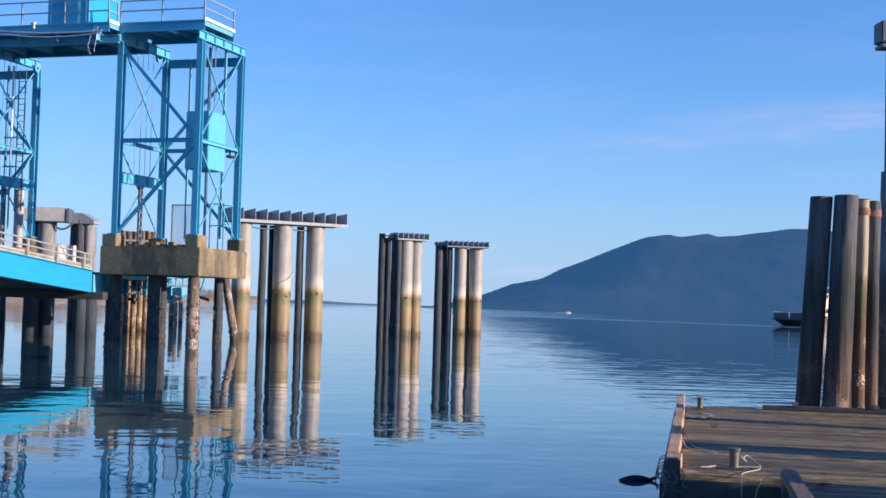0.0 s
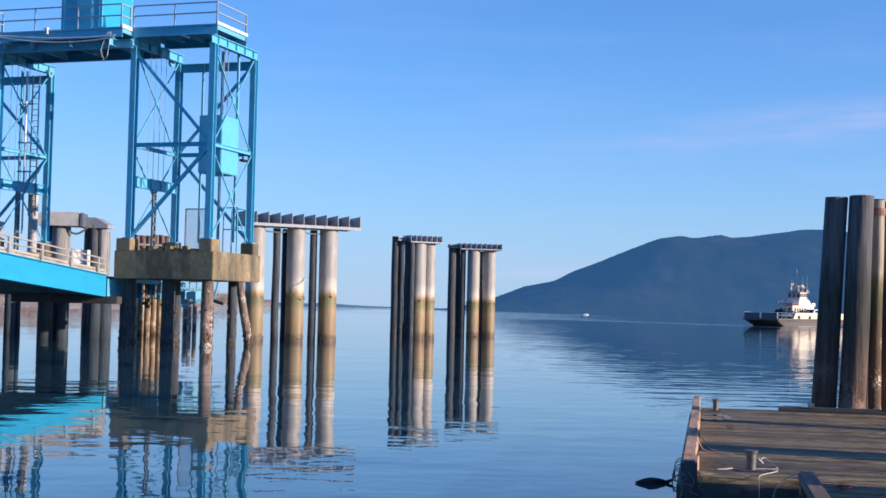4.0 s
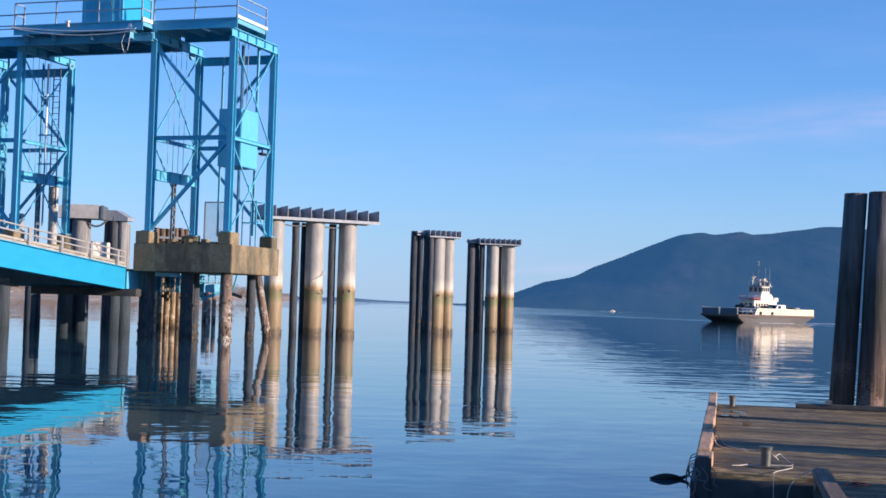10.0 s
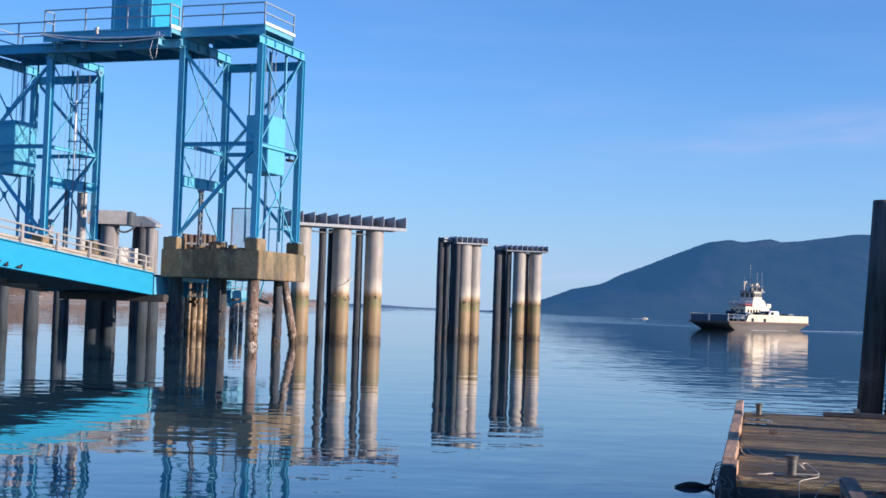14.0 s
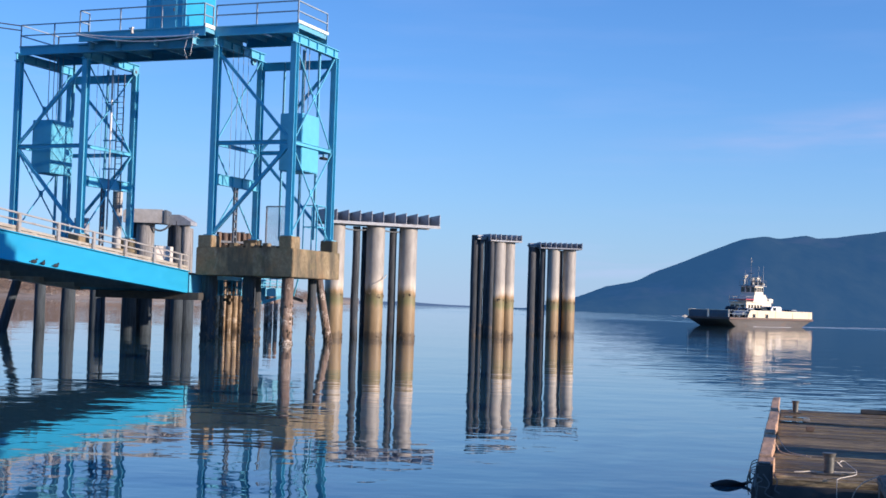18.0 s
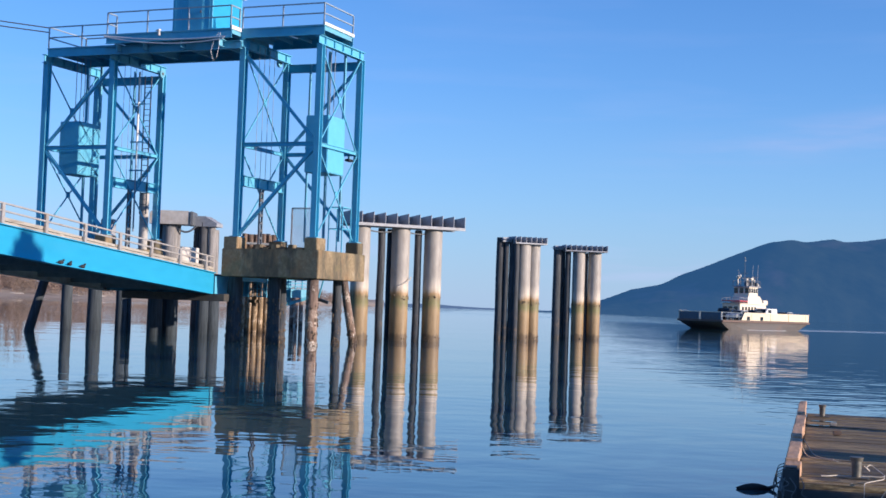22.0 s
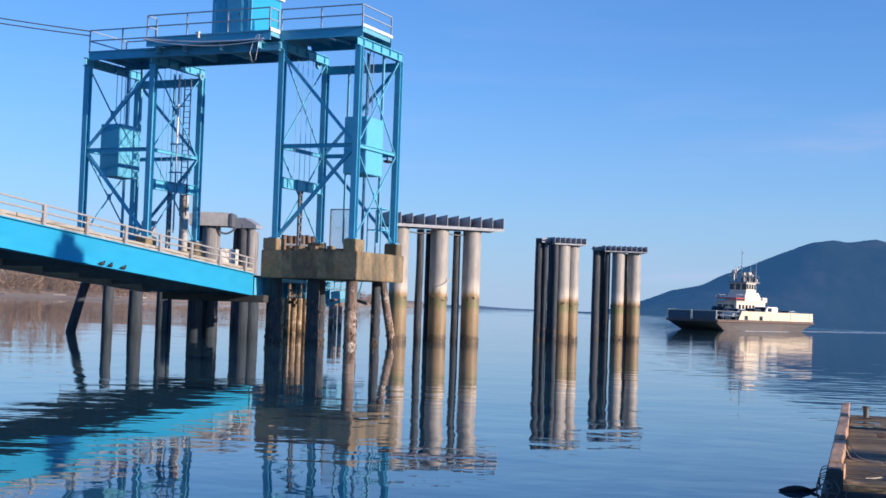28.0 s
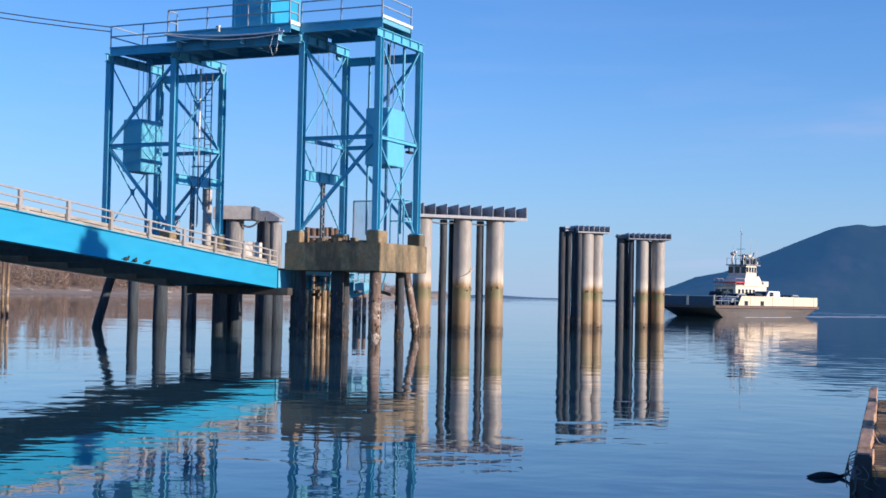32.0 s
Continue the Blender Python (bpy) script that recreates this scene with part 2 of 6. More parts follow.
BLUE = surface("blue_paint", (0.115, 0.39, 0.575), (0.135, 0.44, 0.635), 3.0, (0.12, 0.33, 0.47), 0.9, (0.55, 0.8), rough=0.5, bump=0.002)
BLUE_GIRDER = surface("girder_paint", (0.035, 0.285, 0.50), (0.042, 0.32, 0.55), 2.0, (0.05, 0.25, 0.42), 0.5, (0.55, 0.85), rough=0.55, bump=0.004, stretch=(1, 0.35, 1.6))
BLUE_DARK = surface("weathered_blue_paint", (0.125, 0.36, 0.51), (0.15, 0.41, 0.58), 4.0, (0.15, 0.28, 0.36), 1.2, (0.5, 0.75), rough=0.65)
RAIL_GREY = surface("galvanised_rail", (0.31, 0.305, 0.295), (0.43, 0.42, 0.40), 9.0, (0.30, 0.24, 0.18), 2.0, rough=0.5, metal=0.2, bump=0.001)
RAIL_BLUE = surface("dull_rail_paint", (0.22, 0.28, 0.34), (0.32, 0.38, 0.43), 9.0, rough=0.5, bump=0.001)
WHITE_STEEL = surface("white_steel", (0.62, 0.62, 0.60), (0.74, 0.73, 0.70), 7.0, (0.40, 0.34, 0.27), 1.5, (0.6, 0.8), rough=0.5, bump=0.001)
BOARD = surface("chalky_board_paint", (0.50, 0.47, 0.43), (0.58, 0.55, 0.50), 5.0, (0.30, 0.27, 0.23), 1.4, rough=0.7, bump=0.001)
# shaded copy of the girder paint: underside shade put into a stained grey-blue
UNDERSIDE = surface("stained_shade_steel", (0.12, 0.20, 0.27), (0.18, 0.27, 0.34), 4.0, (0.10, 0.12, 0.13), 1.0, rough=0.7)
KERB = surface("cream_kerb_timber", (0.28, 0.26, 0.22), (0.43, 0.405, 0.35), 8.0, (0.19, 0.165, 0.135), 1.0, rough=0.8, stretch=(4, 0.6, 4))
CONCRETE = streaked_concrete()
CONCRETE_GREY = surface("grey_concrete", (0.36, 0.355, 0.34), (0.47, 0.46, 0.44), 3.0, (0.28, 0.25, 0.21), 0.9, rough=0.9, bump=0.012)
DARK_STEEL = surface("dark_steel", (0.10, 0.115, 0.135), (0.15, 0.165, 0.185), 6.0, (0.11, 0.105, 0.10), 1.2, rough=0.6, metal=0.2)
CAP_STEEL = surface("weathered_grey_steel", (0.27, 0.29, 0.32), (0.36, 0.38, 0.41), 5.0, (0.22, 0.19, 0.17), 1.4, rough=0.6, metal=0.15)
CABLE = surface("cable_sheath", (0.05, 0.05, 0.055), (0.08, 0.08, 0.085), 20.0, rough=0.6, bump=0)
CABLE_LIGHT = surface("pale_conduit", (0.62, 0.63, 0.65), (0.72, 0.73, 0.74), 20.0, rough=0.5, bump=0)
PIPE = tidal("steel_pipe_pile", [(0.0, (0.13, 0.095, 0.055)), (0.28, (0.15, 0.11, 0.065)), (0.38, (0.25, 0.18, 0.095)), (1.55, (0.31, 0.23, 0.125)), (1.9, (0.20, 0.19, 0.085)), (2.25, (0.20, 0.16, 0.08)), (2.42, (0.35, 0.24, 0.12)), (2.56, (0.46, 0.39, 0.29)), (2.75, (0.54, 0.485, 0.40)), (3.0, (0.47, 0.43, 0.37)), (3.35, (0.355, 0.335, 0.30)), (6.0, (0.33, 0.315, 0.29))], 0.0, 6.4, wob=0.34, rough=0.5, grain=0.24, bump=0.003, scale=3.0, streak=(1.6, 1.6, 0.4))
TIMBER = tidal("creosoted_timber_pile", [(0.0, (0.05, 0.042, 0.035)), (0.25, (0.10, 0.085, 0.07)), (0.9, (0.18, 0.145, 0.11)), (1.7, (0.16, 0.14, 0.12)), (2.4, (0.17, 0.16, 0.155)), (2.7, (0.27, 0.26, 0.25)), (6.0, (0.28, 0.275, 0.27))], 0.0, 6.4, wob=0.4, rough=0.85, grain=0.6, scale=7.0, bump=0.03, streak=(1.5, 1.5, 0.12), speck=(0.42, 0.34, 0.27), speck_top=2.3)
# sunlit tan below and shaded brown tops are put into the height bands
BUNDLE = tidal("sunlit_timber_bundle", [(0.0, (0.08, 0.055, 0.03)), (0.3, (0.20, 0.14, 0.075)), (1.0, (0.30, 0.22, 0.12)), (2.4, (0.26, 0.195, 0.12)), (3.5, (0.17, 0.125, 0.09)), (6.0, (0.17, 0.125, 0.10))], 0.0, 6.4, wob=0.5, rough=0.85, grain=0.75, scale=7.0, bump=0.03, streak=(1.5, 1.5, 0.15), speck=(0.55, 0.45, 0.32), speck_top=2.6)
# the two dark timbers carry shadow haze as a bluish lift in their colour
TIMBER_DARK = tidal("black_timber_pile", [(0.0, (0.04, 0.045, 0.05)), (0.3, (0.055, 0.065, 0.08)), (1.5, (0.06, 0.07, 0.085)), (2.6, (0.065, 0.075, 0.085)), (6.0, (0.085, 0.09, 0.10))], 0.0, 6.4, wob=0.5, rough=0.85, grain=0.5, scale=7.0, bump=0.03, streak=(1.5, 1.5, 0.15), speck=(0.12, 0.095, 0.075), speck_top=2.2)
# darker copy of TIMBER: shade behind the ramp is put into its colour
TIMBER_SHADED = tidal("shade_dark_timber_pile", [(0.0, (0.05, 0.062, 0.074)), (1.0, (0.065, 0.08, 0.096)), (6.0, (0.075, 0.09, 0.105))], 0.0, 6.4, wob=0.5, rough=0.9, grain=0.4, scale=7.0, bump=0.03, streak=(1.5, 1.5, 0.15))
TIMBER_SHADED.node_tree.nodes["Principled BSDF"].inputs["Specular IOR Level"].default_value = 0.05
FENDER = tidal("weathered_fender_pile", [(0.0, (0.05, 0.04, 0.035)), (0.45, (0.13, 0.08, 0.055)), (1.0, (0.11, 0.08, 0.065)), (1.6, (0.06, 0.058, 0.052)), (2.2, (0.06, 0.066, 0.058)), (2.5, (0.085, 0.088, 0.092)), (2.9, (0.115, 0.118, 0.122)), (3.9, (0.11, 0.115, 0.125))], 0.0, 4.2, wob=0.4, rough=0.85, grain=0.65, scale=9.0, bump=0.03, streak=(1.3, 1.3, 0.10), speck=(0.22, 0.15, 0.115), speck_top=1.3)
FENDER_PALE = tidal("pale_fender_pile", [(0.0, (0.08, 0.05, 0.035)), (0.5, (0.13, 0.08, 0.05)), (1.5, (0.13, 0.085, 0.05)), (1.95, (0.10, 0.08, 0.045)), (2.2, (0.12, 0.115, 0.05)), (2.4, (0.22, 0.185, 0.10)), (2.55, (0.46, 0.38, 0.27)), (3.9, (0.42, 0.36, 0.27))], 0.0, 4.2, wob=0.25, rough=0.85, grain=0.45, scale=9.0, bump=0.025, streak=(1.3, 1.3, 0.10), speck=(0.55, 0.42, 0.31), speck_top=1.9)
BARNACLED = tidal("barnacled_timber_pile", [(0.0, (0.06, 0.045, 0.035)), (0.3, (0.20, 0.14, 0.10)), (1.2, (0.26, 0.19, 0.145)), (2.2, (0.17, 0.125, 0.10)), (2.9, (0.13, 0.10, 0.085))], 0.0, 3.2, wob=0.5, rough=0.85, grain=0.6, scale=8.0, bump=0.03, speck=(0.62, 0.56, 0.48), speck_top=2.9)


def plank_material():
    """Weathered, footworn deck board: grain and streaks along its length, wet dark patches, pale wear."""
    m, n, l, b = shader("weathered_deck_plank")
    tc = n.new("ShaderNodeTexCoord").outputs["Object"]
    info = n.new("ShaderNodeObjectInfo")
    off = n.new("ShaderNodeVectorMath")
    off.operation = "ADD"
    l.new(tc, off.inputs[0])
    l.new(info.outputs["Location"], off.inputs[1])
    vec = off.outputs["Vector"]
    # boards share one unit length, so grain along x is stretched less
    grain = noise_node(n, l, vec, 4.0, 6.0, 0.7, (6.5, 14, 14))
    mid = noise_node(n, l, vec, 1.6, 5.0, 0.7, (7.0, 4.5, 4.5))
    big = noise_node(n, l, vec, 0.8, 4.0, 0.65, (6.0, 2.0, 1))
    col = ramp_node(n, l, grain, [(0.34, (0.07, 0.052, 0.03)), (0.52, (0.25, 0.195, 0.105)), (0.68, (0.50, 0.41, 0.245))])
    v = ramp_node(n, l, info.outputs["Random"], [(0.0, (0.5, 0.5, 0.52)), (0.5, (0.9, 0.88, 0.84)), (1.0, (1.3, 1.25, 1.12))])
    col = mix_node(n, l, 1.0, col, v, "MULTIPLY")
    col = mix_node(n, l, ramp_node(n, l, mid, [(0.47, (0, 0, 0)), (0.60, (0.85, 0.85, 0.85))]), col, (0.055, 0.043, 0.03))
    col = mix_node(n, l, ramp_node(n, l, big, [(0.55, (0, 0, 0)), (0.75, (0.7, 0.7, 0.7))]), col, (0.30, 0.23, 0.15))
    fleck = noise_node(n, l, vec, 7.0, 2.0, 0.5, (4.0, 3.0, 1))
    col = mix_node(n, l, ramp_node(n, l, fleck, [(0.74, (0, 0, 0)), (0.77, (0.8, 0.8, 0.8))]), col, (0.55, 0.52, 0.46))
    l.new(col, b.inputs["Base Color"])
    l.new(ramp_node(n, l, mid, [(0.4, (0.8, 0.8, 0.8)), (0.65, (0.5, 0.5, 0.5))]), b.inputs["Roughness"])
    b.inputs["Specular IOR Level"].default_value = 0.3
    bp = n.new("ShaderNodeBump")
    bp.inputs["Strength"].default_value, bp.inputs["Distance"].default_value = 0.7, 0.01
    l.new(grain, bp.inputs["Height"])
    l.new(bp.outputs["Normal"], b.inputs["Normal"])
    return m


PLANK = plank_material()
BULL_RAIL = surface("bull_rail_timber", (0.36, 0.225, 0.13), (0.56, 0.37, 0.235), 6.0, (0.17, 0.11, 0.07), 2.2, rough=0.8, bump=0.006, stretch=(5, 0.5, 5))
FASCIA = surface("wet_dark_timber", (0.035, 0.038, 0.042), (0.07, 0.068, 0.065), 6.0, (0.08, 0.07, 0.05), 1.0, rough=0.6, bump=0.01)
EDGE_TIMBER = surface("worn_edge_timber", (0.13, 0.09, 0.065), (0.24, 0.175, 0.13), 6.0, (0.08, 0.06, 0.045), 1.8, rough=0.8, bump=0.008, stretch=(5, 0.5, 5))
IRON = surface("worn_iron", (0.085, 0.09, 0.085), (0.19, 0.185, 0.165), 12.0, (0.10, 0.075, 0.05), 4.0, rough=0.5, metal=0.4)
RUST = surface("rusty_band", (0.20, 0.10, 0.065), (0.32, 0.17, 0.11), 14.0, (0.12, 0.07, 0.05), 4.0, rough=0.8)
ROPE = surface("pale_rope", (0.45, 0.41, 0.34), (0.62, 0.58, 0.50), 60.0, rough=0.9, bump=0.002)
OLD_LINE = surface("weathered_old_line", (0.10, 0.105, 0.105), (0.20, 0.20, 0.19), 40.0, rough=0.9, bump=0.002)
RED_ROPE = surface("red_rope", (0.16, 0.045, 0.035), (0.24, 0.07, 0.05), 60.0, rough=0.9, bump=0.002)
MUSSEL = surface("mussel_growth", (0.06, 0.045, 0.03), (0.16, 0.12, 0.075), 14.0, rough=0.8)
BLACK_RUBBER = surface("black_rubber", (0.012, 0.012, 0.013), (0.025, 0.025, 0.026), 8.0, rough=0.55)
HULL = surface("dark_hull_paint", (0.095, 0.088, 0.082), (0.13, 0.118, 0.108), 2.0, (0.14, 0.105, 0.08), 0.5, rough=0.5)
GATE_NAVY = surface("navy_gate_paint", (0.055, 0.075, 0.11), (0.08, 0.10, 0.14), 3.0, (0.08, 0.075, 0.07), 0.8, rough=0.5)
HULL_WHITE = surface("cream_white_ship_paint", (0.66, 0.56, 0.38), (0.72, 0.62, 0.45), 2.0, (0.56, 0.43, 0.27), 0.6, (0.58, 0.85), rough=0.5, bump=0.002)
SHIP_WHITE = surface("white_ship_paint", (0.68, 0.61, 0.47), (0.74, 0.67, 0.54), 3.0, (0.58, 0.49, 0.36), 0.8, (0.62, 0.85), rough=0.45, bump=0.001)
RUB_RAIL = surface("rust_red_rub_rail", (0.10, 0.07, 0.06), (0.15, 0.10, 0.08), 5.0, rough=0.7)
SHIP_DECK = surface("ship_deck_steel", (0.06, 0.06, 0.06), (0.09, 0.09, 0.09), 4.0, rough=0.8)
RED = surface("red_canvas", (0.45, 0.05, 0.05), (0.55, 0.08, 0.07), 9.0, rough=0.8)
DARK_GLASS = surface("dark_window_glass", (0.01, 0.013, 0.018), (0.015, 0.018, 0.024), 1.0, rough=0.12, bump=0)
CAR_WHITE = surface("white_car_paint", (0.72, 0.72, 0.72), (0.76, 0.76, 0.76), 3.0, rough=0.25, bump=0)
CAR_SILVER = surface("silver_car_paint", (0.38, 0.40, 0.42), (0.42, 0.44, 0.46), 3.0, rough=0.3, metal=0.4, bump=0)
CAR_DARK = surface("dark_car_paint", (0.03, 0.035, 0.045), (0.04, 0.045, 0.055), 3.0, rough=0.25, bump=0)
TYRE = surface("tyre_rubber", (0.015, 0.015, 0.015), (0.03, 0.03, 0.03), 20.0, rough=0.85)
FOAM = surface("foam", (0.60, 0.64, 0.68), (0.78, 0.80, 0.82), 3.0, rough=0.9)
# pale blue tone stands in for sky mirrored on the wake's slopes
WAKE = surface("wake_sky_sheen", (0.26, 0.32, 0.37), (0.36, 0.42, 0.48), 3.0, rough=0.7)
FEATHER = surface("dark_feathers", (0.012, 0.014, 0.02), (0.03, 0.032, 0.04), 30.0, rough=0.8)
BEACH = surface("pebble_beach", (0.25, 0.21, 0.165), (0.34, 0.29, 0.235), 0.4, (0.12, 0.095, 0.075), 0.05, rough=0.95, bump=0.05)
DRIFT = surface("bleached_driftwood", (0.45, 0.40, 0.35), (0.58, 0.53, 0.47), 2.0, rough=0.9)
SCRUB = surface("bare_winter_scrub", (0.20, 0.15, 0.12), (0.265, 0.20, 0.16), 0.3, (0.17, 0.145, 0.11), 0.06, rough=0.95, bump=0)
CONIFER = surface("conifer_foliage", (0.025, 0.04, 0.02), (0.05, 0.065, 0.03), 0.4, rough=0.95, bump=0)


PUDDLE = surface("still_rainwater", (0.02, 0.02, 0.018), (0.03, 0.03, 0.026), 2.0, rough=0.05, bump=0)
PUDDLE.node_tree.nodes["Principled BSDF"].inputs["Specular IOR Level"].default_value = 0.5


def water_material():
    """Calm sea: dark body, mirror gloss, short ripples, and a breeze-roughened reach further out."""
    m, n, l, b = shader("sea_water")
    b.inputs["Base Color"].default_value = (0.03, 0.075, 0.10, 1)
    b.inputs["Roughness"].default_value = 0.015
    b.inputs["IOR"].default_value = 1.333
    tc = n.new("ShaderNodeTexCoord").outputs["Object"]
    small = noise_node(n, l, tc, 1.0, 2.5, 0.5, (0.95, 1.0, 1))
    fine = noise_node(n, l, tc, 1.0, 2.0, 0.5, (2.2, 4.0, 1))
    wide = noise_node(n, l, tc, 1.0, 2.0, 0.5, (0.10, 0.34, 1))
    swell = noise_node(n, l, tc, 1.0, 1.0, 0.4, (0.03, 0.075, 1))
    chop = noise_node(n, l, tc, 1.0, 1.2, 0.5, (0.5, 1.25, 1))
    patch = noise_node(n, l, n.new("ShaderNodeNewGeometry").outputs["Position"], 1.0, 3.0, 0.5, (0.004, 0.010, 1))
    k = ramp_node(n, l, patch, [(0.38, (0, 0, 0)), (0.56, (1, 1, 1))])
    # the breeze lies on the open channel, away from the sheltered slip
    place = n.new("ShaderNodeNewGeometry").outputs["Position"]
    sep = n.new("ShaderNodeSeparateXYZ")
    l.new(place, sep.inputs[0])
    side = n.new("ShaderNodeMath")
    side.operation = "MULTIPLY_ADD"
    side.inputs[1].default_value = 1.9
    l.new(sep.outputs["X"], side.inputs[0])
    l.new(sep.outputs["Y"], side.inputs[2])
    mr = n.new("ShaderNodeMapRange")
    mr.interpolation_type = "SMOOTHSTEP"
    mr.inputs["From Min"].default_value, mr.inputs["From Max"].default_value = 20.0, 62.0
    mr.inputs["To Min"].default_value, mr.inputs["To Max"].default_value = 0.0, 1.0
    l.new(side.outputs[0], mr.inputs["Value"])

    def times(a, v):
        x = n.new("ShaderNodeMath")
        x.operation = "MULTIPLY"
        for i, q in enumerate((a, v)):
            if isinstance(q, (int, float)):
                x.inputs[i].default_value = q
            else:
                l.new(q, x.inputs[i])
        return x.outputs[0]

    def plus(a, c):
        x = n.new("ShaderNodeMath")
        l.new(a, x.inputs[0])
        l.new(c, x.inputs[1])
        return x.outputs[0]

    open_water = times(mr.outputs["Result"], plus(times(k, 0.35), times(mr.outputs["Result"], 0.65)))
    calm = n.new("ShaderNodeMapRange")
    calm.interpolation_type = "SMOOTHSTEP"
    calm.inputs["From Min"].default_value, calm.inputs["From Max"].default_value = 40.0, 120.0
    calm.inputs["To Min"].default_value, calm.inputs["To Max"].default_value = 1.0, 0.15
    l.new(sep.outputs["Y"], calm.inputs["Value"])
    near = n.new("ShaderNodeMapRange")
    near.interpolation_type = "SMOOTHSTEP"
    near.inputs["From Min"].default_value, near.inputs["From Max"].default_value = 14.0, 60.0
    near.inputs["To Min"].default_value, near.inputs["To Max"].default_value = 1.0, 0.3
    l.new(sep.outputs["Y"], near.inputs["Value"])
    middle = noise_node(n, l, tc, 1.0, 1.5, 0.5, (0.42, 0.27, 1))
    h = times(plus(times(small, 0.0085), times(fine, 0.0012)), near.outputs["Result"])
    h = times(plus(h, plus(times(middle, 0.013), times(wide, 0.010))), calm.outputs["Result"])
    h = plus(h, times(swell, 0.03))
    # an old wake: a line of steeper ripples across the channel
    wk = n.new("ShaderNodeVectorMath")
    wk.operation = "DOT_PRODUCT"
    wk.inputs[1].default_value = (0.949, 0.316, 0)
    l.new(place, wk.inputs[0])
    wr = n.new("ShaderNodeMapRange")
    wr.inputs["From Min"].default_value, wr.inputs["From Max"].default_value = 127.0, 149.0
    wr.inputs["To Min"].default_value, wr.inputs["To Max"].default_value = 0.0, 4.0
    l.new(wk.outputs["Value"], wr.inputs["Value"])
    tri = n.new("ShaderNodeMath")
    tri.operation = "PINGPONG"
    tri.inputs[1].default_value = 1.0
    l.new(wr.outputs["Result"], tri.inputs[0])
    h = plus(h, times(times(chop, 0.13), tri.outputs[0]))
    # cat's paws by the float, a slick beyond them, then the open breeze
    reach = n.new("ShaderNodeMapRange")
    reach.inputs["From Min"].default_value, reach.inputs["From Max"].default_value = 0.0, 500.0
    l.new(sep.outputs["Y"], reach.inputs["Value"])
    far = ramp_node(n, l, reach.outputs["Result"], [(0.0, (1, 1, 1)), (0.056, (1, 1, 1)), (0.096, (0.45, 0.45, 0.45)), (0.152, (0.25, 0.25, 0.25)), (0.25, (0.3, 0.3, 0.3)), (0.56, (0.35, 0.35, 0.35)), (0.75, (1, 1, 1)), (1.0, (1, 1, 1))])
    h = plus(h, times(times(times(chop, 0.038), open_water), far))
    bp = n.new("ShaderNodeBump")
    bp.inputs["Strength"].default_value, bp.inputs["Distance"].default_value = 1.0, 1.0
    l.new(h, bp.inputs["Height"])
    l.new(bp.outputs["Normal"], b.inputs["Normal"])
    return m


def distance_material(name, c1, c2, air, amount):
    """Far land: forest colour plus the blue haze of the air before it, painted as a glow."""
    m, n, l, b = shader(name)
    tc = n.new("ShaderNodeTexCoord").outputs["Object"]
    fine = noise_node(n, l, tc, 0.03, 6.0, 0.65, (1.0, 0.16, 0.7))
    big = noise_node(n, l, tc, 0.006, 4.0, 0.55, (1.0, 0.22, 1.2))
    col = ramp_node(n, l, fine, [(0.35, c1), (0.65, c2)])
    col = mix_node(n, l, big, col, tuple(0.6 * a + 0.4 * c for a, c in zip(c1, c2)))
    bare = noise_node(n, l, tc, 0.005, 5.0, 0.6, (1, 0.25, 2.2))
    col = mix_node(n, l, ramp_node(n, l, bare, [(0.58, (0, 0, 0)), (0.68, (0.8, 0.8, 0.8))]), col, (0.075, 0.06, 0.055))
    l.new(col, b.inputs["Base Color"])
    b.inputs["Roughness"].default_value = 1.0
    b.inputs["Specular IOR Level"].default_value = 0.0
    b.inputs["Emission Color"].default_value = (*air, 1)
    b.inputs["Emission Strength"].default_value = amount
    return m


WATER = water_material()
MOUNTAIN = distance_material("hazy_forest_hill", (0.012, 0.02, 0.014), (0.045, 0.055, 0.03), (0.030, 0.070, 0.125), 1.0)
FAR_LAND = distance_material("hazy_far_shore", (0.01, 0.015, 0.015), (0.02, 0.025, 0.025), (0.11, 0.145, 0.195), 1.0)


# ---- building blocks ----
def box(bm, x0, y0, z0, x1, y1, z1, bevel=0.0):
    m = Matrix.Translation(((x0 + x1) / 2, (y0 + y1) / 2, (z0 + z1) / 2)) @ Matrix.Diagonal((abs(x1 - x0), abs(y1 - y0), abs(z1 - z0), 1))
    r = bmesh.ops.create_cube(bm, size=1.0, matrix=m)
    if bevel:
        bmesh.ops.bevel(bm, geom=list({e for v in r["verts"] for e in v.link_edges}), offset=bevel, segments=2, affect="EDGES", clamp_overlap=True)
    return bm


def along(p, q, up=(0, 0, 1)):
    """A frame at p whose z runs towards q; its y leans to up."""
    d = Vector(q) - Vector(p)
    z = d.normalized()
    u = Vector(up)
    if abs(z.dot(u.normalized())) > 0.98:
        u = Vector((0, 1, 0))
    x = u.cross(z).normalized()
    y = z.cross(x)
    return Matrix(((x.x, y.x, z.x, p[0]), (x.y, y.y, z.y, p[1]), (x.z, y.z, z.z, p[2]), (0, 0, 0, 1))), d.length


def bar(bm, p, q, w, h, up=(0, 0, 1)):
    """A square bar from p to q, w wide and h high."""
    m, n = along(p, q, up)
    bmesh.ops.create_cube(bm, size=1.0, matrix=m @ Matrix.Translation((0, 0, n / 2)) @ Matrix.Diagonal((w, h, n, 1)))
    return bm


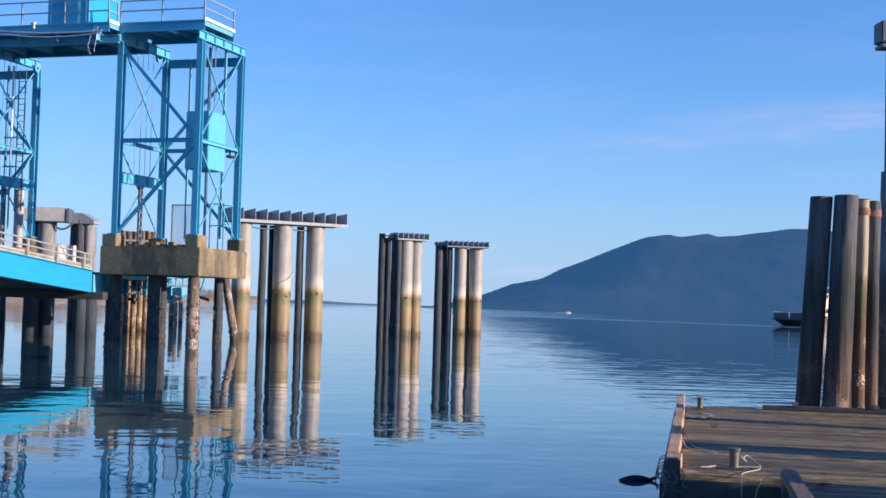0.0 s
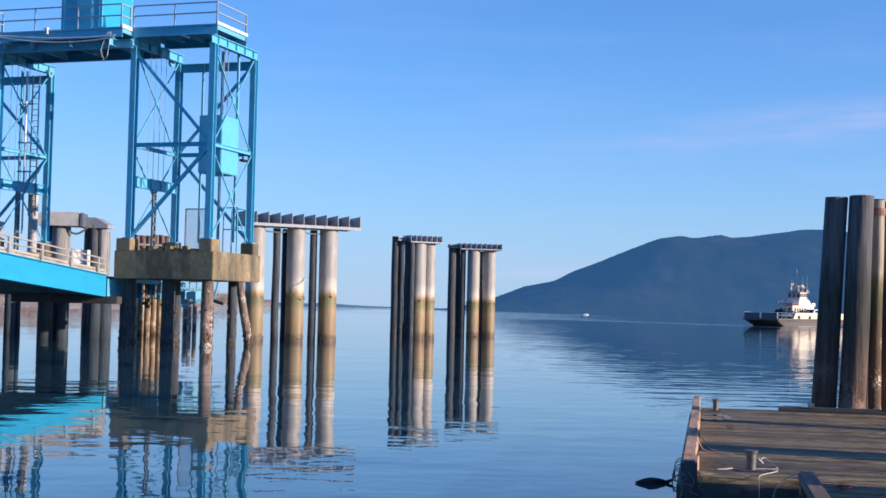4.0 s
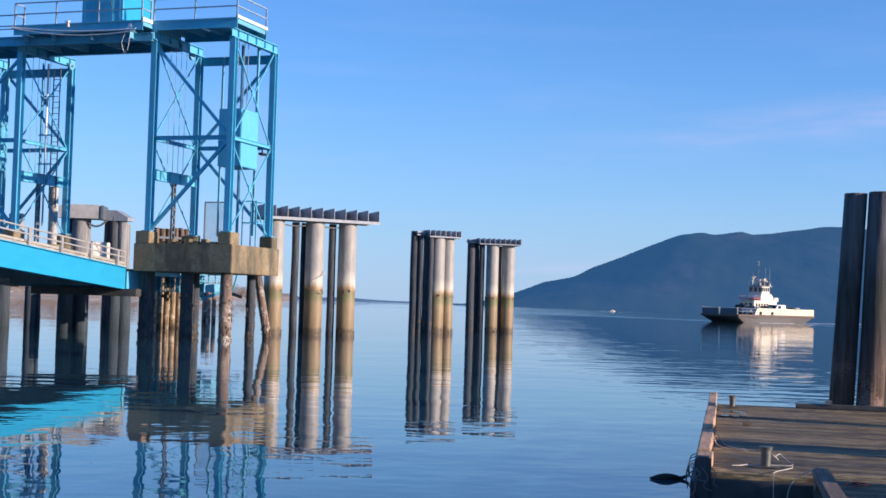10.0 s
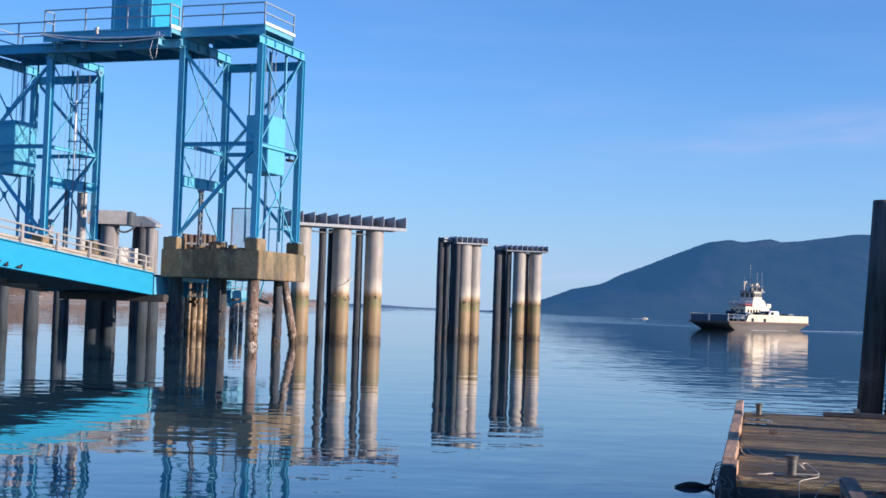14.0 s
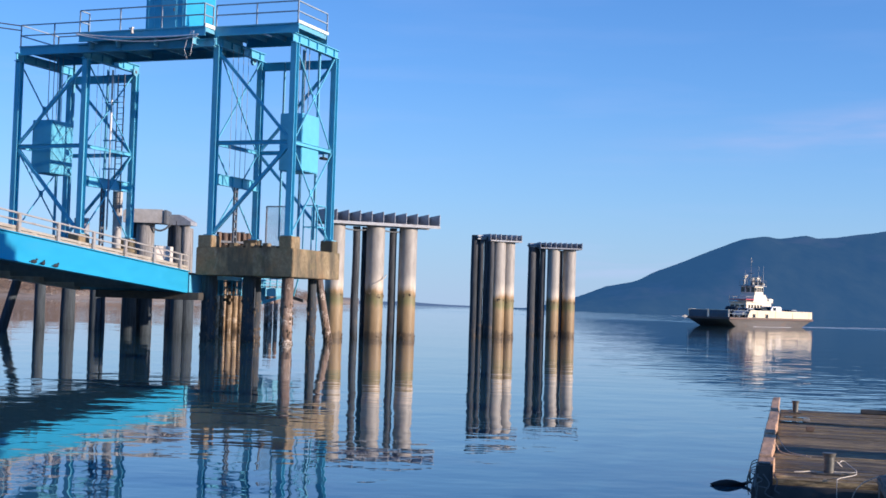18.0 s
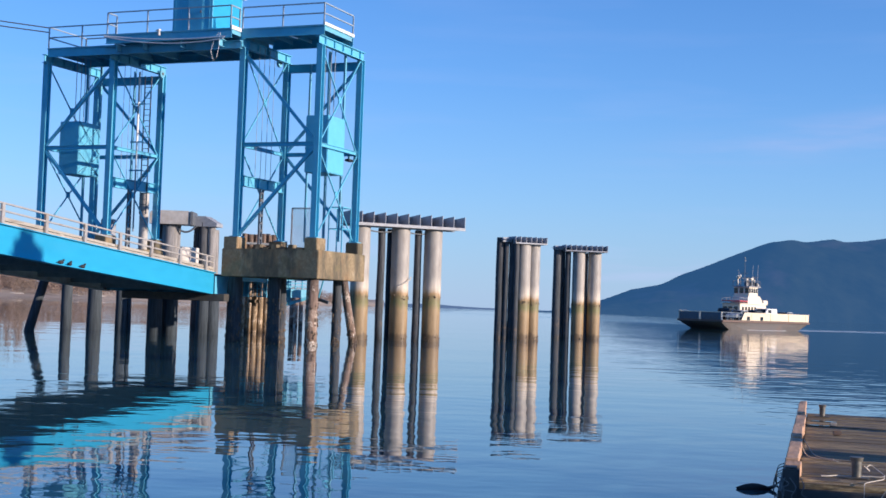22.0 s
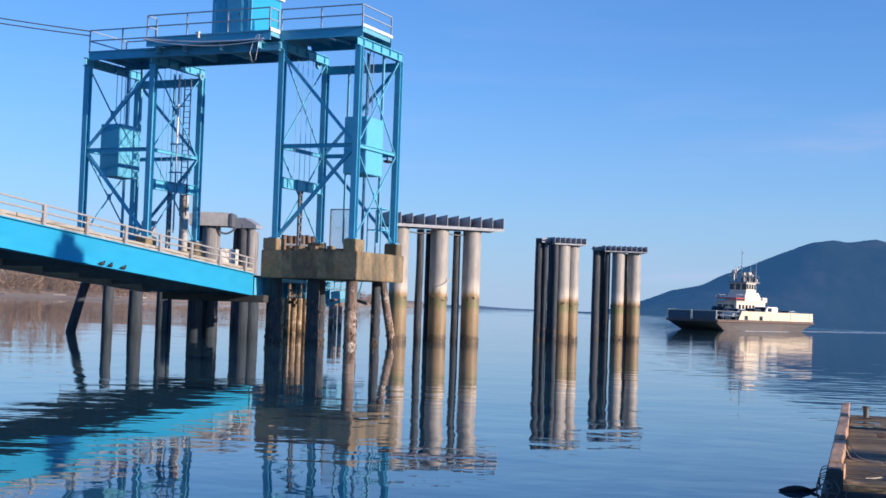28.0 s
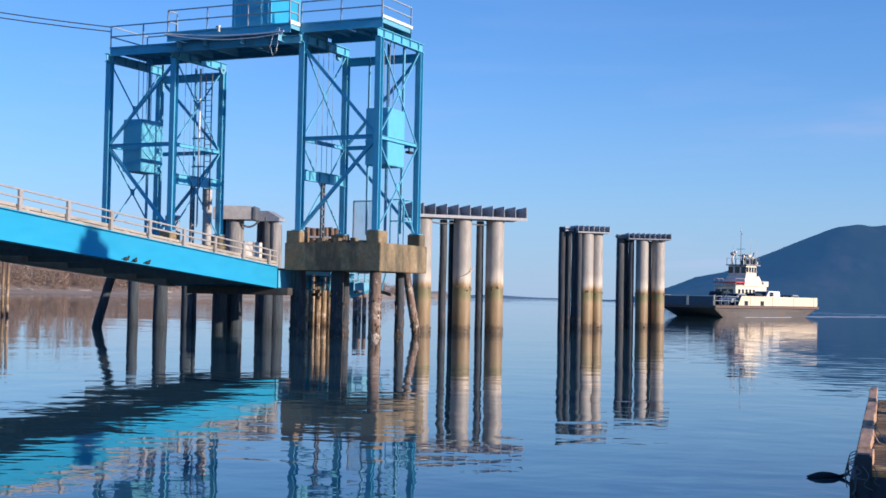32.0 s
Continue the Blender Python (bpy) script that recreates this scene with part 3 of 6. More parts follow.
def i_bar(bm, p, q, w, h, t, up=(0, 0, 1)):
    """A rolled steel I section from p to q: two flanges and a web."""
    m, n = along(p, q, up)
    for off, a, c in (((0, h / 2 - t / 2), w, t), ((0, -h / 2 + t / 2), w, t), ((0, 0), t, h - 2 * t)):
        bmesh.ops.create_cube(bm, size=1.0, matrix=m @ Matrix.Translation((off[0], off[1], n / 2)) @ Matrix.Diagonal((a, c, n, 1)))
    return bm


def rod(bm, p, q, r0, r1=None, n=10):
    m, length = along(p, q)
    bmesh.ops.create_cone(bm, cap_ends=True, segments=n, radius1=r0, radius2=r0 if r1 is None else r1, depth=length, matrix=m @ Matrix.Translation((0, 0, length / 2)))
    return bm


def ball(bm, x, y, z, rx, ry, rz, n=10):
    bmesh.ops.create_uvsphere(bm, u_segments=n, v_segments=max(6, n * 2 // 3), radius=1.0, matrix=Matrix.Translation((x, y, z)) @ Matrix.Diagonal((rx, ry, rz, 1)))
    return bm


def prism(bm, outline, axis, a, b):
    """Pushes an outline of (p, q) pairs along an axis from a to b."""
    def put(p, q, s):
        return {"x": (s, p, q), "y": (p, s, q), "z": (p, q, s)}[axis]
    lo = [bm.verts.new(put(p, q, a)) for p, q in outline]
    hi = [bm.verts.new(put(p, q, b)) for p, q in outline]
    k = len(outline)
    bm.faces.new(lo[::-1])
    bm.faces.new(hi)
    for i in range(k):
        bm.faces.new((lo[i], lo[(i + 1) % k], hi[(i + 1) % k], hi[i]))
    bmesh.ops.recalc_face_normals(bm, faces=bm.faces)
    return bm


def string(bm, pts, r, n=6):
    """A rope or cable: one tube through points."""
    v = [Vector(p) for p in pts]
    v = [p for i, p in enumerate(v) if i == 0 or (p - v[i - 1]).length > 1e-4]
    rings, side = [], None
    for i, p in enumerate(v):
        t = (v[min(i + 1, len(v) - 1)] - v[max(i - 1, 0)]).normalized()
        ref = side if side is not None else (Vector((0, 0, 1)) if abs(t.z) < 0.9 else Vector((1, 0, 0)))
        side = (ref - t * ref.dot(t)).normalized()
        up = t.cross(side)
        rings.append([bm.verts.new(p + r * (math.cos(2 * math.pi * k / n) * side + math.sin(2 * math.pi * k / n) * up)) for k in range(n)])
    for a, c in zip(rings, rings[1:]):
        for k in range(n):
            bm.faces.new((a[k], a[(k + 1) % n], c[(k + 1) % n], c[k]))
    bm.faces.new(rings[0][::-1])
    bm.faces.new(rings[-1])
    return bm


def sag(p, q, drop, n=10):
    return [tuple(p[i] + (q[i] - p[i]) * k / n - (drop * 4 * (k / n) * (1 - k / n) if i == 2 else 0) for i in range(3)) for k in range(n + 1)]


def mesh_of(bm, material, smooth=False):
    me = bpy.data.meshes.new("mesh")
    bm.normal_update()
    bm.to_mesh(me)
    bm.free()
    me.materials.append(material)
    if smooth:
        me.set_sharp_from_angle(angle=radians(38))
        for p in me.polygons:
            p.use_smooth = True
    return me


def part(name, bm, material, parent, label="", smooth=False):
    ob = new(name, mesh_of(bm, material, smooth))
    if parent is not None:
        ob.parent = parent
    if label:
        tagged(ob, label)
    return ob


def thing(name, m, label, category, group="", kind=""):
    ob = new(name)
    ob.matrix_basis = m
    ob.empty_display_size = 0.2
    return tagged(ob, label, category, group, kind)


def B():
    return bmesh.new()


# The slip's own frame: x to the right along the gantry, y away from shore, z up from the water.
# NEARER draws the slip, laid out at full scale, in towards the eye's station.
STATION = Matrix.Translation((0.0, 0.04, 1.795))
NEARER = STATION @ Matrix.Diagonal((0.88, 0.88, 0.88, 1.0)) @ STATION.inverted()
SLIP = NEARER @ pose(-9.17, 64.0, 0, 0, 0, -20.0)


def unscaled(m):
    return Matrix.LocRotScale(m.translation, m.to_quaternion(), None)


# ---- the setting ----
def build_water():
    bm = B()
    rings = [-4800, -1200, -300, 0, 40, 80, 120, 200, 400, 1200, 4800]
    grid = [[bm.verts.new((x, y, 0)) for x in rings] for y in rings]
    for i in range(len(rings) - 1):
        for j in range(len(rings) - 1):
            bm.faces.new((grid[i][j], grid[i][j + 1], grid[i + 1][j + 1], grid[i + 1][j]))
    ob = new("water", mesh_of(bm, WATER))
    return tagged(ob, "calm blue sea water with fine ripples and mirror reflections", "water", kind="structure")


def ridge(yaw, points):
    for (a, h), (c, k) in zip(points, points[1:]):
        if a <= yaw <= c:
            t = (yaw - a) / (c - a)
            return h + (k - h) * t
    return 0.0


def build_hill(name, label, points, dist, depth, material, step, rough, seed, kind="structure"):
    """Far land whose skyline follows (bearing, height) points, as a forested slope."""
    bm = B()
    a0, a1 = points[0][0], points[-1][0]
    cols, rows = int((a1 - a0) / step) + 1, 16
    grid = []
    for i in range(cols + 1):
        yaw = a0 + (a1 - a0) * i / cols
        top = ridge(yaw, points)
        col = []
        for j in range(rows + 1):
            f = j / rows
            d = dist + depth * f
            s = math.sin(f * math.pi / 2) ** 0.9
            w = 2.2 * (1 - f)
            z = s * sum(ridge(min(a1, max(a0, yaw + w * q)), points) for q in (-1, -0.5, 0, 0.5, 1)) / 5
            k = noise.fractal(Vector((d * math.sin(radians(yaw)) * 0.006, d * 0.006, seed)), 1.0, 2.0, 5)
            z += k * rough * min(1.0, top / 40) * (0.4 if j == rows else 1.0) * (1 if j else 0)
            if j == rows:
                z += noise.noise(Vector((yaw * 9, seed, 2))) * rough * 0.12 + noise.noise(Vector((yaw * 31, seed, 7))) * rough * 0.07
            z = z * d / (dist + depth) if j else -2.0
            col.append(bm.verts.new((d * math.sin(radians(yaw)), d * math.cos(radians(yaw)), z)))
        d = (dist + depth) * 1.12
        col.append(bm.verts.new((d * math.sin(radians(yaw)), d * math.cos(radians(yaw)), -2)))
        grid.append(col)
    for i in range(cols):
        for j in range(rows + 1):
            bm.faces.new((grid[i][j], grid[i + 1][j], grid[i + 1][j + 1], grid[i][j + 1]))
    ob = new(name, mesh_of(bm, material, True))
    tagged(ob, label, "hill", kind=kind)


SKYLINE = [(1.3, 0), (1.9, 2), (2.84, 13.5), (4.01, 31.5), (5.19, 56), (6.36, 67.5), (7.53, 98), (8.68, 123), (9.84, 148), (10.76, 165), (11.67, 172), (12.13, 166.5), (13.27, 176), (13.72, 170.5), (15.29, 180.5), (16.61, 186), (17.49, 186), (20, 178), (24, 190), (30, 150), (38, 120), (48, 60), (55, 0)]


def build_distance():
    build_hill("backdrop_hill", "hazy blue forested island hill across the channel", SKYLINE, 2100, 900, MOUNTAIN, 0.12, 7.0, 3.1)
    low = [(-9.5, 0), (-8, 7), (-6.5, 8), (-5.2, 10), (-4.2, 9), (-3.2, 12), (-2.4, 8), (-1.4, 5.5), (-0.2, 4.5), (0.8, 4), (1.8, 3), (2.6, 0)]
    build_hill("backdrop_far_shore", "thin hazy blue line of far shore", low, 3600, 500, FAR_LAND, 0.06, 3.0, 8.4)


SHORE = [(-60, 330), (-40, 430), (-30, 520), (-22, 600), (-17, 650), (-14, 760), (-11, 930), (-8.5, 1150), (-7, 1300), (-5.2, 1500)]


def shore_dist(yaw):
    for (a, d), (c, e) in zip(SHORE, SHORE[1:]):
        if a <= yaw <= c:
            return d + (e - d) * (yaw - a) / (c - a)
    return SHORE[-1][1]


def polar(yaw, d, z=0.0):
    return (d * math.sin(radians(yaw)), d * math.cos(radians(yaw)), z)


def build_shore():
    """The near shore beyond the ramp: beach, scrub bank, driftwood, conifers."""
    bm = B()
    cols = []
    n = 110
    for i in range(n + 1):
        yaw = -60 + 54.8 * i / n
        d = shore_dist(yaw)
        k = noise.noise(Vector((yaw * 0.8, 1.0, 4.0)))
        cols.append([bm.verts.new(polar(yaw, d + o + k * 6, z)) for o, z in ((-6, -0.6), (0, 0.05), (14, 0.9), (26, 1.8 + k * 0.3), (34, 3.2 + k), (90, 6 + k), (400, 9))])
    for i in range(n):
        for j in range(6):
            bm.faces.new((cols[i][j], cols[i + 1][j], cols[i + 1][j + 1], cols[i][j + 1]))
    ob = new("ground_shore", mesh_of(bm, BEACH, True))
    tagged(ob, "brown pebble beach and bank of the near shore", "shore", kind="structure")

    def twiggy(count, yaw0, yaw1, o0, o1, h0, h1, size, tall):
        verts, faces = [], []
        rnd = random.Random(11 + count)
        for _ in range(count):
            yaw = rnd.uniform(yaw0, yaw1)
            d = shore_dist(yaw) + rnd.uniform(o0, o1)
            k = 0.5 + 0.5 * noise.noise(Vector((yaw * 2.2, o0 * 0.1, 9.0)))
            h = h0 + (h1 - h0) * k
            cx, cy, _z = polar(yaw, d)
            for _ in range(120 if not tall else 50):
                a = rnd.uniform(0, 2 * math.pi)
                f = rnd.random()
                rr = (1.9 if not tall else 2.2 * (1 - f) + 0.2) * math.sqrt(rnd.random())
                z = 1.5 + h * (f if tall else f * (1 - 0.35 * (rr / 1.9) ** 2))
                p = Vector((cx + rr * math.cos(a), cy + rr * math.sin(a), z))
                s = size * rnd.uniform(0.5, 1.3)
                q = Euler((rnd.uniform(-1, 1), rnd.uniform(-1, 1), rnd.uniform(0, 6.3))).to_matrix()
                b0 = len(verts)
                verts.extend(p + q @ Vector(v) for v in ((-s, 0, -s * 0.7), (s, 0.2 * s, -s * 0.5), (0.2 * s, 0, s)))
                faces.append((b0, b0 + 1, b0 + 2))
        me = bpy.data.meshes.new("mesh")
        me.from_pydata(verts, [], faces)
        return me

    me = twiggy(2900, -45, -7.2, 22, 80, 9.0, 18.5, 0.24, False)
    me.materials.append(SCRUB)
    tagged(new("shore_scrub", me), "leafless brown winter scrub along the beach", "bushes", kind="stuff")
    me = twiggy(520, -60, -19.3, 60, 100, 24.0, 34.0, 0.6, False)
    me.materials.append(SCRUB)
    tagged(new("bare_alders", me), "tall leafless brown winter woods behind the beach", "trees", kind="stuff")
    me = twiggy(60, -40, -7.2, 80, 120, 8, 15, 1.1, True)
    me.materials.append(CONIFER)
    tagged(new("shore_conifers", me), "dark green conifers behind the beach scrub", "trees", kind="stuff")
    rnd = random.Random(5)
    logs = None
    for i in range(26):
        yaw = rnd.uniform(-30, -9)
        d = shore_dist(yaw) + rnd.uniform(15, 25)
        x, y, z = polar(yaw, d, 1.35)
        m = pose(x, y, z, 0, 0, rnd.uniform(-30, 30))
        if logs is None:
            logs = thing("driftwood_log", m, "bleached driftwood log lying on the beach", "log", "driftwood on the beach")
            part("trunk", rod(B(), (-3, 0, 0), (3, 0, 0.1), 0.34, 0.24, 8), DRIFT, logs)
            part("stub", rod(B(), (1.2, 0, 0.1), (1.7, 0.5, 0.6), 0.12, 0.06, 6), DRIFT, logs)
        else:
            copy_thing(logs, m)
    # slim piles far behind the ramp
    far = thing("timber_dolphin", pose(-15.6, 100.0, 0), "small far cluster of slim brown timber piles", "dolphin")
    for i, (x, y, h) in enumerate(((-0.34, 0, 2.6), (0.02, -0.2, 2.75), (0.36, 0.05, 2.5))):
        slim(far, x, y, h, 0.16, 330 + i, material=BARNACLED)
    for i, x in enumerate((-36.27, -35.95)):
        timber_pile(x, 84.25, 3.6, 0.1, "pale slender mooring pile standing in the water", "slender mooring piles", 340 + i, material=BUNDLE, name="mooring_pile")


# ---- piles and dolphins ----
def pile_mesh(h, r0, r1, material, seed, n=14, rings=9, wob=0.04, lean=(0, 0), round_top=False):
    """A driven pile from below the water up to h, tapered and a little crooked."""
    bm = B()
    rows = []
    for i in range(rings + 1):
        f = i / rings
        z = -1.5 + (h + 1.5) * f
        r = r0 + (r1 - r0) * f
        k = max(0.0, z) / max(h, 0.1)
        ox = lean[0] * k + wob * noise.noise(Vector((seed, z * 0.35, 1)))
        oy = lean[1] * k + wob * noise.noise(Vector((seed, z * 0.35, 9)))
        ring = []
        for j in range(n):
            a = 2 * math.pi * j / n
            q = r * (1 + wob * 1.6 * noise.noise(Vector((math.cos(a) * 1.4 + seed, math.sin(a) * 1.4, z * 0.6))))
            ring.append(bm.verts.new((ox + q * math.cos(a), oy + q * math.sin(a), z)))
        rows.append(ring)
    for a, c in zip(rows, rows[1:]):
        for j in range(n):
            bm.faces.new((a[j], a[(j + 1) % n], c[(j + 1) % n], c[j]))
    top = rows[-1]
    if round_top:
        cap = bm.verts.new((sum(v.co.x for v in top) / n, sum(v.co.y for v in top) / n, h + r1 * 0.18))
        for j in range(n):
            bm.faces.new((top[j], top[(j + 1) % n], cap))
    else:
        bm.faces.new(top)
    bm.faces.new(rows[0][::-1])
    return mesh_of(bm, material, True)


def timber_pile(x, y, h, r, label, group, seed, lean=(0, 0), material=None, name="timber_pile"):
    ob = thing(name, pose(x, y, 0), label, "pile", group)
    p = new("shaft", pile_mesh(h, r * 1.06, r * 0.94, material or TIMBER, seed, lean=lean, round_top=name == "timber_pile"))
    p.parent = ob
    return ob


def growth_collar(parent, r, seed):
    """The thick belt of mussels at the waterline."""
    rnd = random.Random(seed)
    bm = B()
    for i in range(20):
        a = rnd.uniform(0, 2 * math.pi)
        z = rnd.uniform(-0.05, 0.24)
        s = rnd.uniform(0.02, 0.045)
        bmesh.ops.create_icosphere(bm, subdivisions=1, radius=s, matrix=Matrix.Translation(((r + 0.01) * math.cos(a), (r + 0.01) * math.sin(a), z)))
    return tagged(part("mussel_belt", bm, MUSSEL, parent, "dark belt of mussels"), kind="stuff")


def barnacle_crust(parent, r, seed, top, lean=0.0, h=3.0):
    """Clumps of barnacles and weed that make a timber pile's outline ragged."""
    rnd = random.Random(seed)
    bm = B()
    for i in range(60):
        a = rnd.uniform(0, 2 * math.pi)
        z = top * rnd.random() ** 1.4
        s = rnd.uniform(0.025, 0.055)
        m = Matrix.Translation((lean * z / h + r * math.cos(a), r * math.sin(a), z)) @ Matrix.Diagonal((0.8, 0.8, rnd.uniform(0.9, 2.2), 1))
        bmesh.ops.create_icosphere(bm, subdivisions=1, radius=s, matrix=m)
    return tagged(part("barnacle_crust", bm, MUSSEL, parent, "rough crust of barnacles"), kind="stuff")


def pipe(parent, x, y, h, r, seed, n=24):
    p = new("steel_pipe", pile_mesh(h, r, r, PIPE, seed, n=n, rings=6, wob=0.0))
    p.parent = parent
    p.location = (x, y, 0)
    growth_collar(p, r, seed)
    rnd = random.Random(seed + 5)
    bm = B()
    for i in range(16):
        a = rnd.uniform(0, 2 * math.pi)
        bmesh.ops.create_icosphere(bm, subdivisions=1, radius=rnd.uniform(0.03, 0.055), matrix=Matrix.Translation(((r + 0.005) * math.cos(a), (r + 0.005) * math.sin(a), rnd.uniform(2.12, 2.34))))
    tagged(part("growth_ring", bm, MUSSEL, p, "ragged ring of dead growth at the tide mark"), kind="stuff")
    return p


def slim(parent, x, y, h, r, seed, lean=(0, 0), material=None):
    p = new("timber_post", pile_mesh(h, r * 1.05, r * 0.95, material or TIMBER_DARK, seed, n=12, lean=lean, wob=0.03))
    p.parent = parent
    p.location = (x, y, 0)
    return p


def build_wing_dolphin():
    """The long fender wall beside the slip: three pipe piles under a finned steel tray."""
    d = thing("wing_dolphin", pose(-5.36, 70.0, 0, 0, 0, 27.0), "three steel pipe piles carrying a finned grey steel fender tray", "dolphin")
    for i, (x, h) in enumerate(((-2.45, 5.85), (-0.25, 5.85), (1.58, 5.85))):
        pipe(d, x, 0, h, 0.475, 20 + i)
    for i, (x, r) in enumerate(((-1.22, 0.2), (0.83, 0.2), (-0.66, 0.13))):
        slim(d, x, 0.25 if r > 0.15 else 0.55, 5.75, r, 30 + i, material=TIMBER_DARK)
    x0, x1 = -3.35, 3.08
    part("tray", box(B(), x0, -0.72, 5.86, x1, 0.72, 5.95, 0.01), CAP_STEEL, d)
    part("edge_angle", box(B(), x0, -0.735, 5.80, x1, -0.69, 5.858), CAP_STEEL, d)
    part("edge_angle", box(B(), x0, 0.69, 5.80, x1, 0.735, 5.858), CAP_STEEL, d)
    part("back_plate", box(B(), x0, 0.56, 5.952, x1, 0.60, 6.45), CAP_STEEL, d)
    for i in range(11):
        x = x0 + 0.03 + (x1 - x0 - 0.06) * i / 10
        bm = B()
        prism(bm, [(-0.70, 5.955), (0.55, 5.955), (0.55, 6.47), (-0.70, 6.52)], "x", x - 0.012, x + 0.012)
        part("fin", bm, CAP_STEEL, d)
    for x0, x1 in ((-2.3, -0.5), (-0.1, 1.5)):
        part("chain", string(B(), sag((x0, -0.05, 5.66), (x1, -0.05, 5.66), 0.12, 8), 0.035), DARK_STEEL, d)
    bm = B()
    string(bm, [(-0.55, -0.52, 2.75), (-0.2, -0.53, 2.95), (0.12, -0.5, 3.15), (0.2, -0.45, 3.3)], 0.03)
    part("rope_end", bm, ROPE, d, "frayed pale rope hung on the middle pile")


def build_far_dolphin(x, y, turn, pipes, slims, fins, tray, seed):
    d = thing("mooring_dolphin", pose(x, y, 0, 0, 0, turn), "steel pipes and dark timber piles under a ribbed steel cap", "dolphin", "mooring dolphins")
    for i, (px, py, h, r) in enumerate(pipes):
        pipe(d, px, py, h, r, seed + i)
    for i, (px, py, h, r) in enumerate(slims):
        slim(d, px, py, h, r, seed + 10 + i)
    x0, y0, x1, y1, z = tray
    part("tray", box(B(), x0, y0, z, x1, y1, z + 0.08, 0.01), CAP_STEEL, d)
    for i in range(fins):
        fx = x0 + 0.02 + (x1 - x0 - 0.04) * i / (fins - 1)
        part("fin", box(B(), fx - 0.012, y0 + 0.02, z + 0.082, fx + 0.012, y1 - 0.05, z + 0.44), CAP_STEEL, d)
    part("back_plate", box(B(), x0, y1 - 0.04, z + 0.082, x1, y1, z + 0.42), CAP_STEEL, d)
    head = box(B(), x0 - 0.75, y0 + 0.35, z + 0.10, x0 + 0.3, y0 + 1.35, z + 0.36)
    bmesh.ops.bevel(head, geom=head.edges[:], offset=0.16, segments=3, affect="EDGES", clamp_overlap=True)
    part("head_cap", head, CAP_STEEL, d, "rounded grey cap over the timber piles", True)
    return d


def build_dolphins():
    build_wing_dolphin()
    build_far_dolphin(0.85, 82.0, 24, [(0.05, 0.0, 5.75, 0.45), (0.78, 0.12, 5.75, 0.40)],
                      [(-1.35, 0.3, 6.12, 0.24), (-1.02, 0.75, 5.95, 0.2), (-1.05, 0.05, 6.0, 0.15), (-0.68, 0.0, 6.05, 0.21), (-0.35, 0.7, 5.8, 0.2), (-0.55, -0.3, 5.85, 0.17)], 7, (-0.75, -0.6, 1.35, 0.7, 5.76), 50)
    build_far_dolphin(4.75, 92.0, 10, [(0.0, 0.0, 5.85, 0.42), (1.15, 0.2, 5.85, 0.44)],
                      [(-1.45, 0.2, 6.1, 0.27), (-1.15, 0.55, 6.1, 0.25), (-0.72, 0.1, 6.1, 0.2), (0.55, 0.4, 5.8, 0.2), (-0.95, 0.9, 6.0, 0.22)], 9, (-1.05, -0.6, 1.85, 0.75, 5.86), 70)


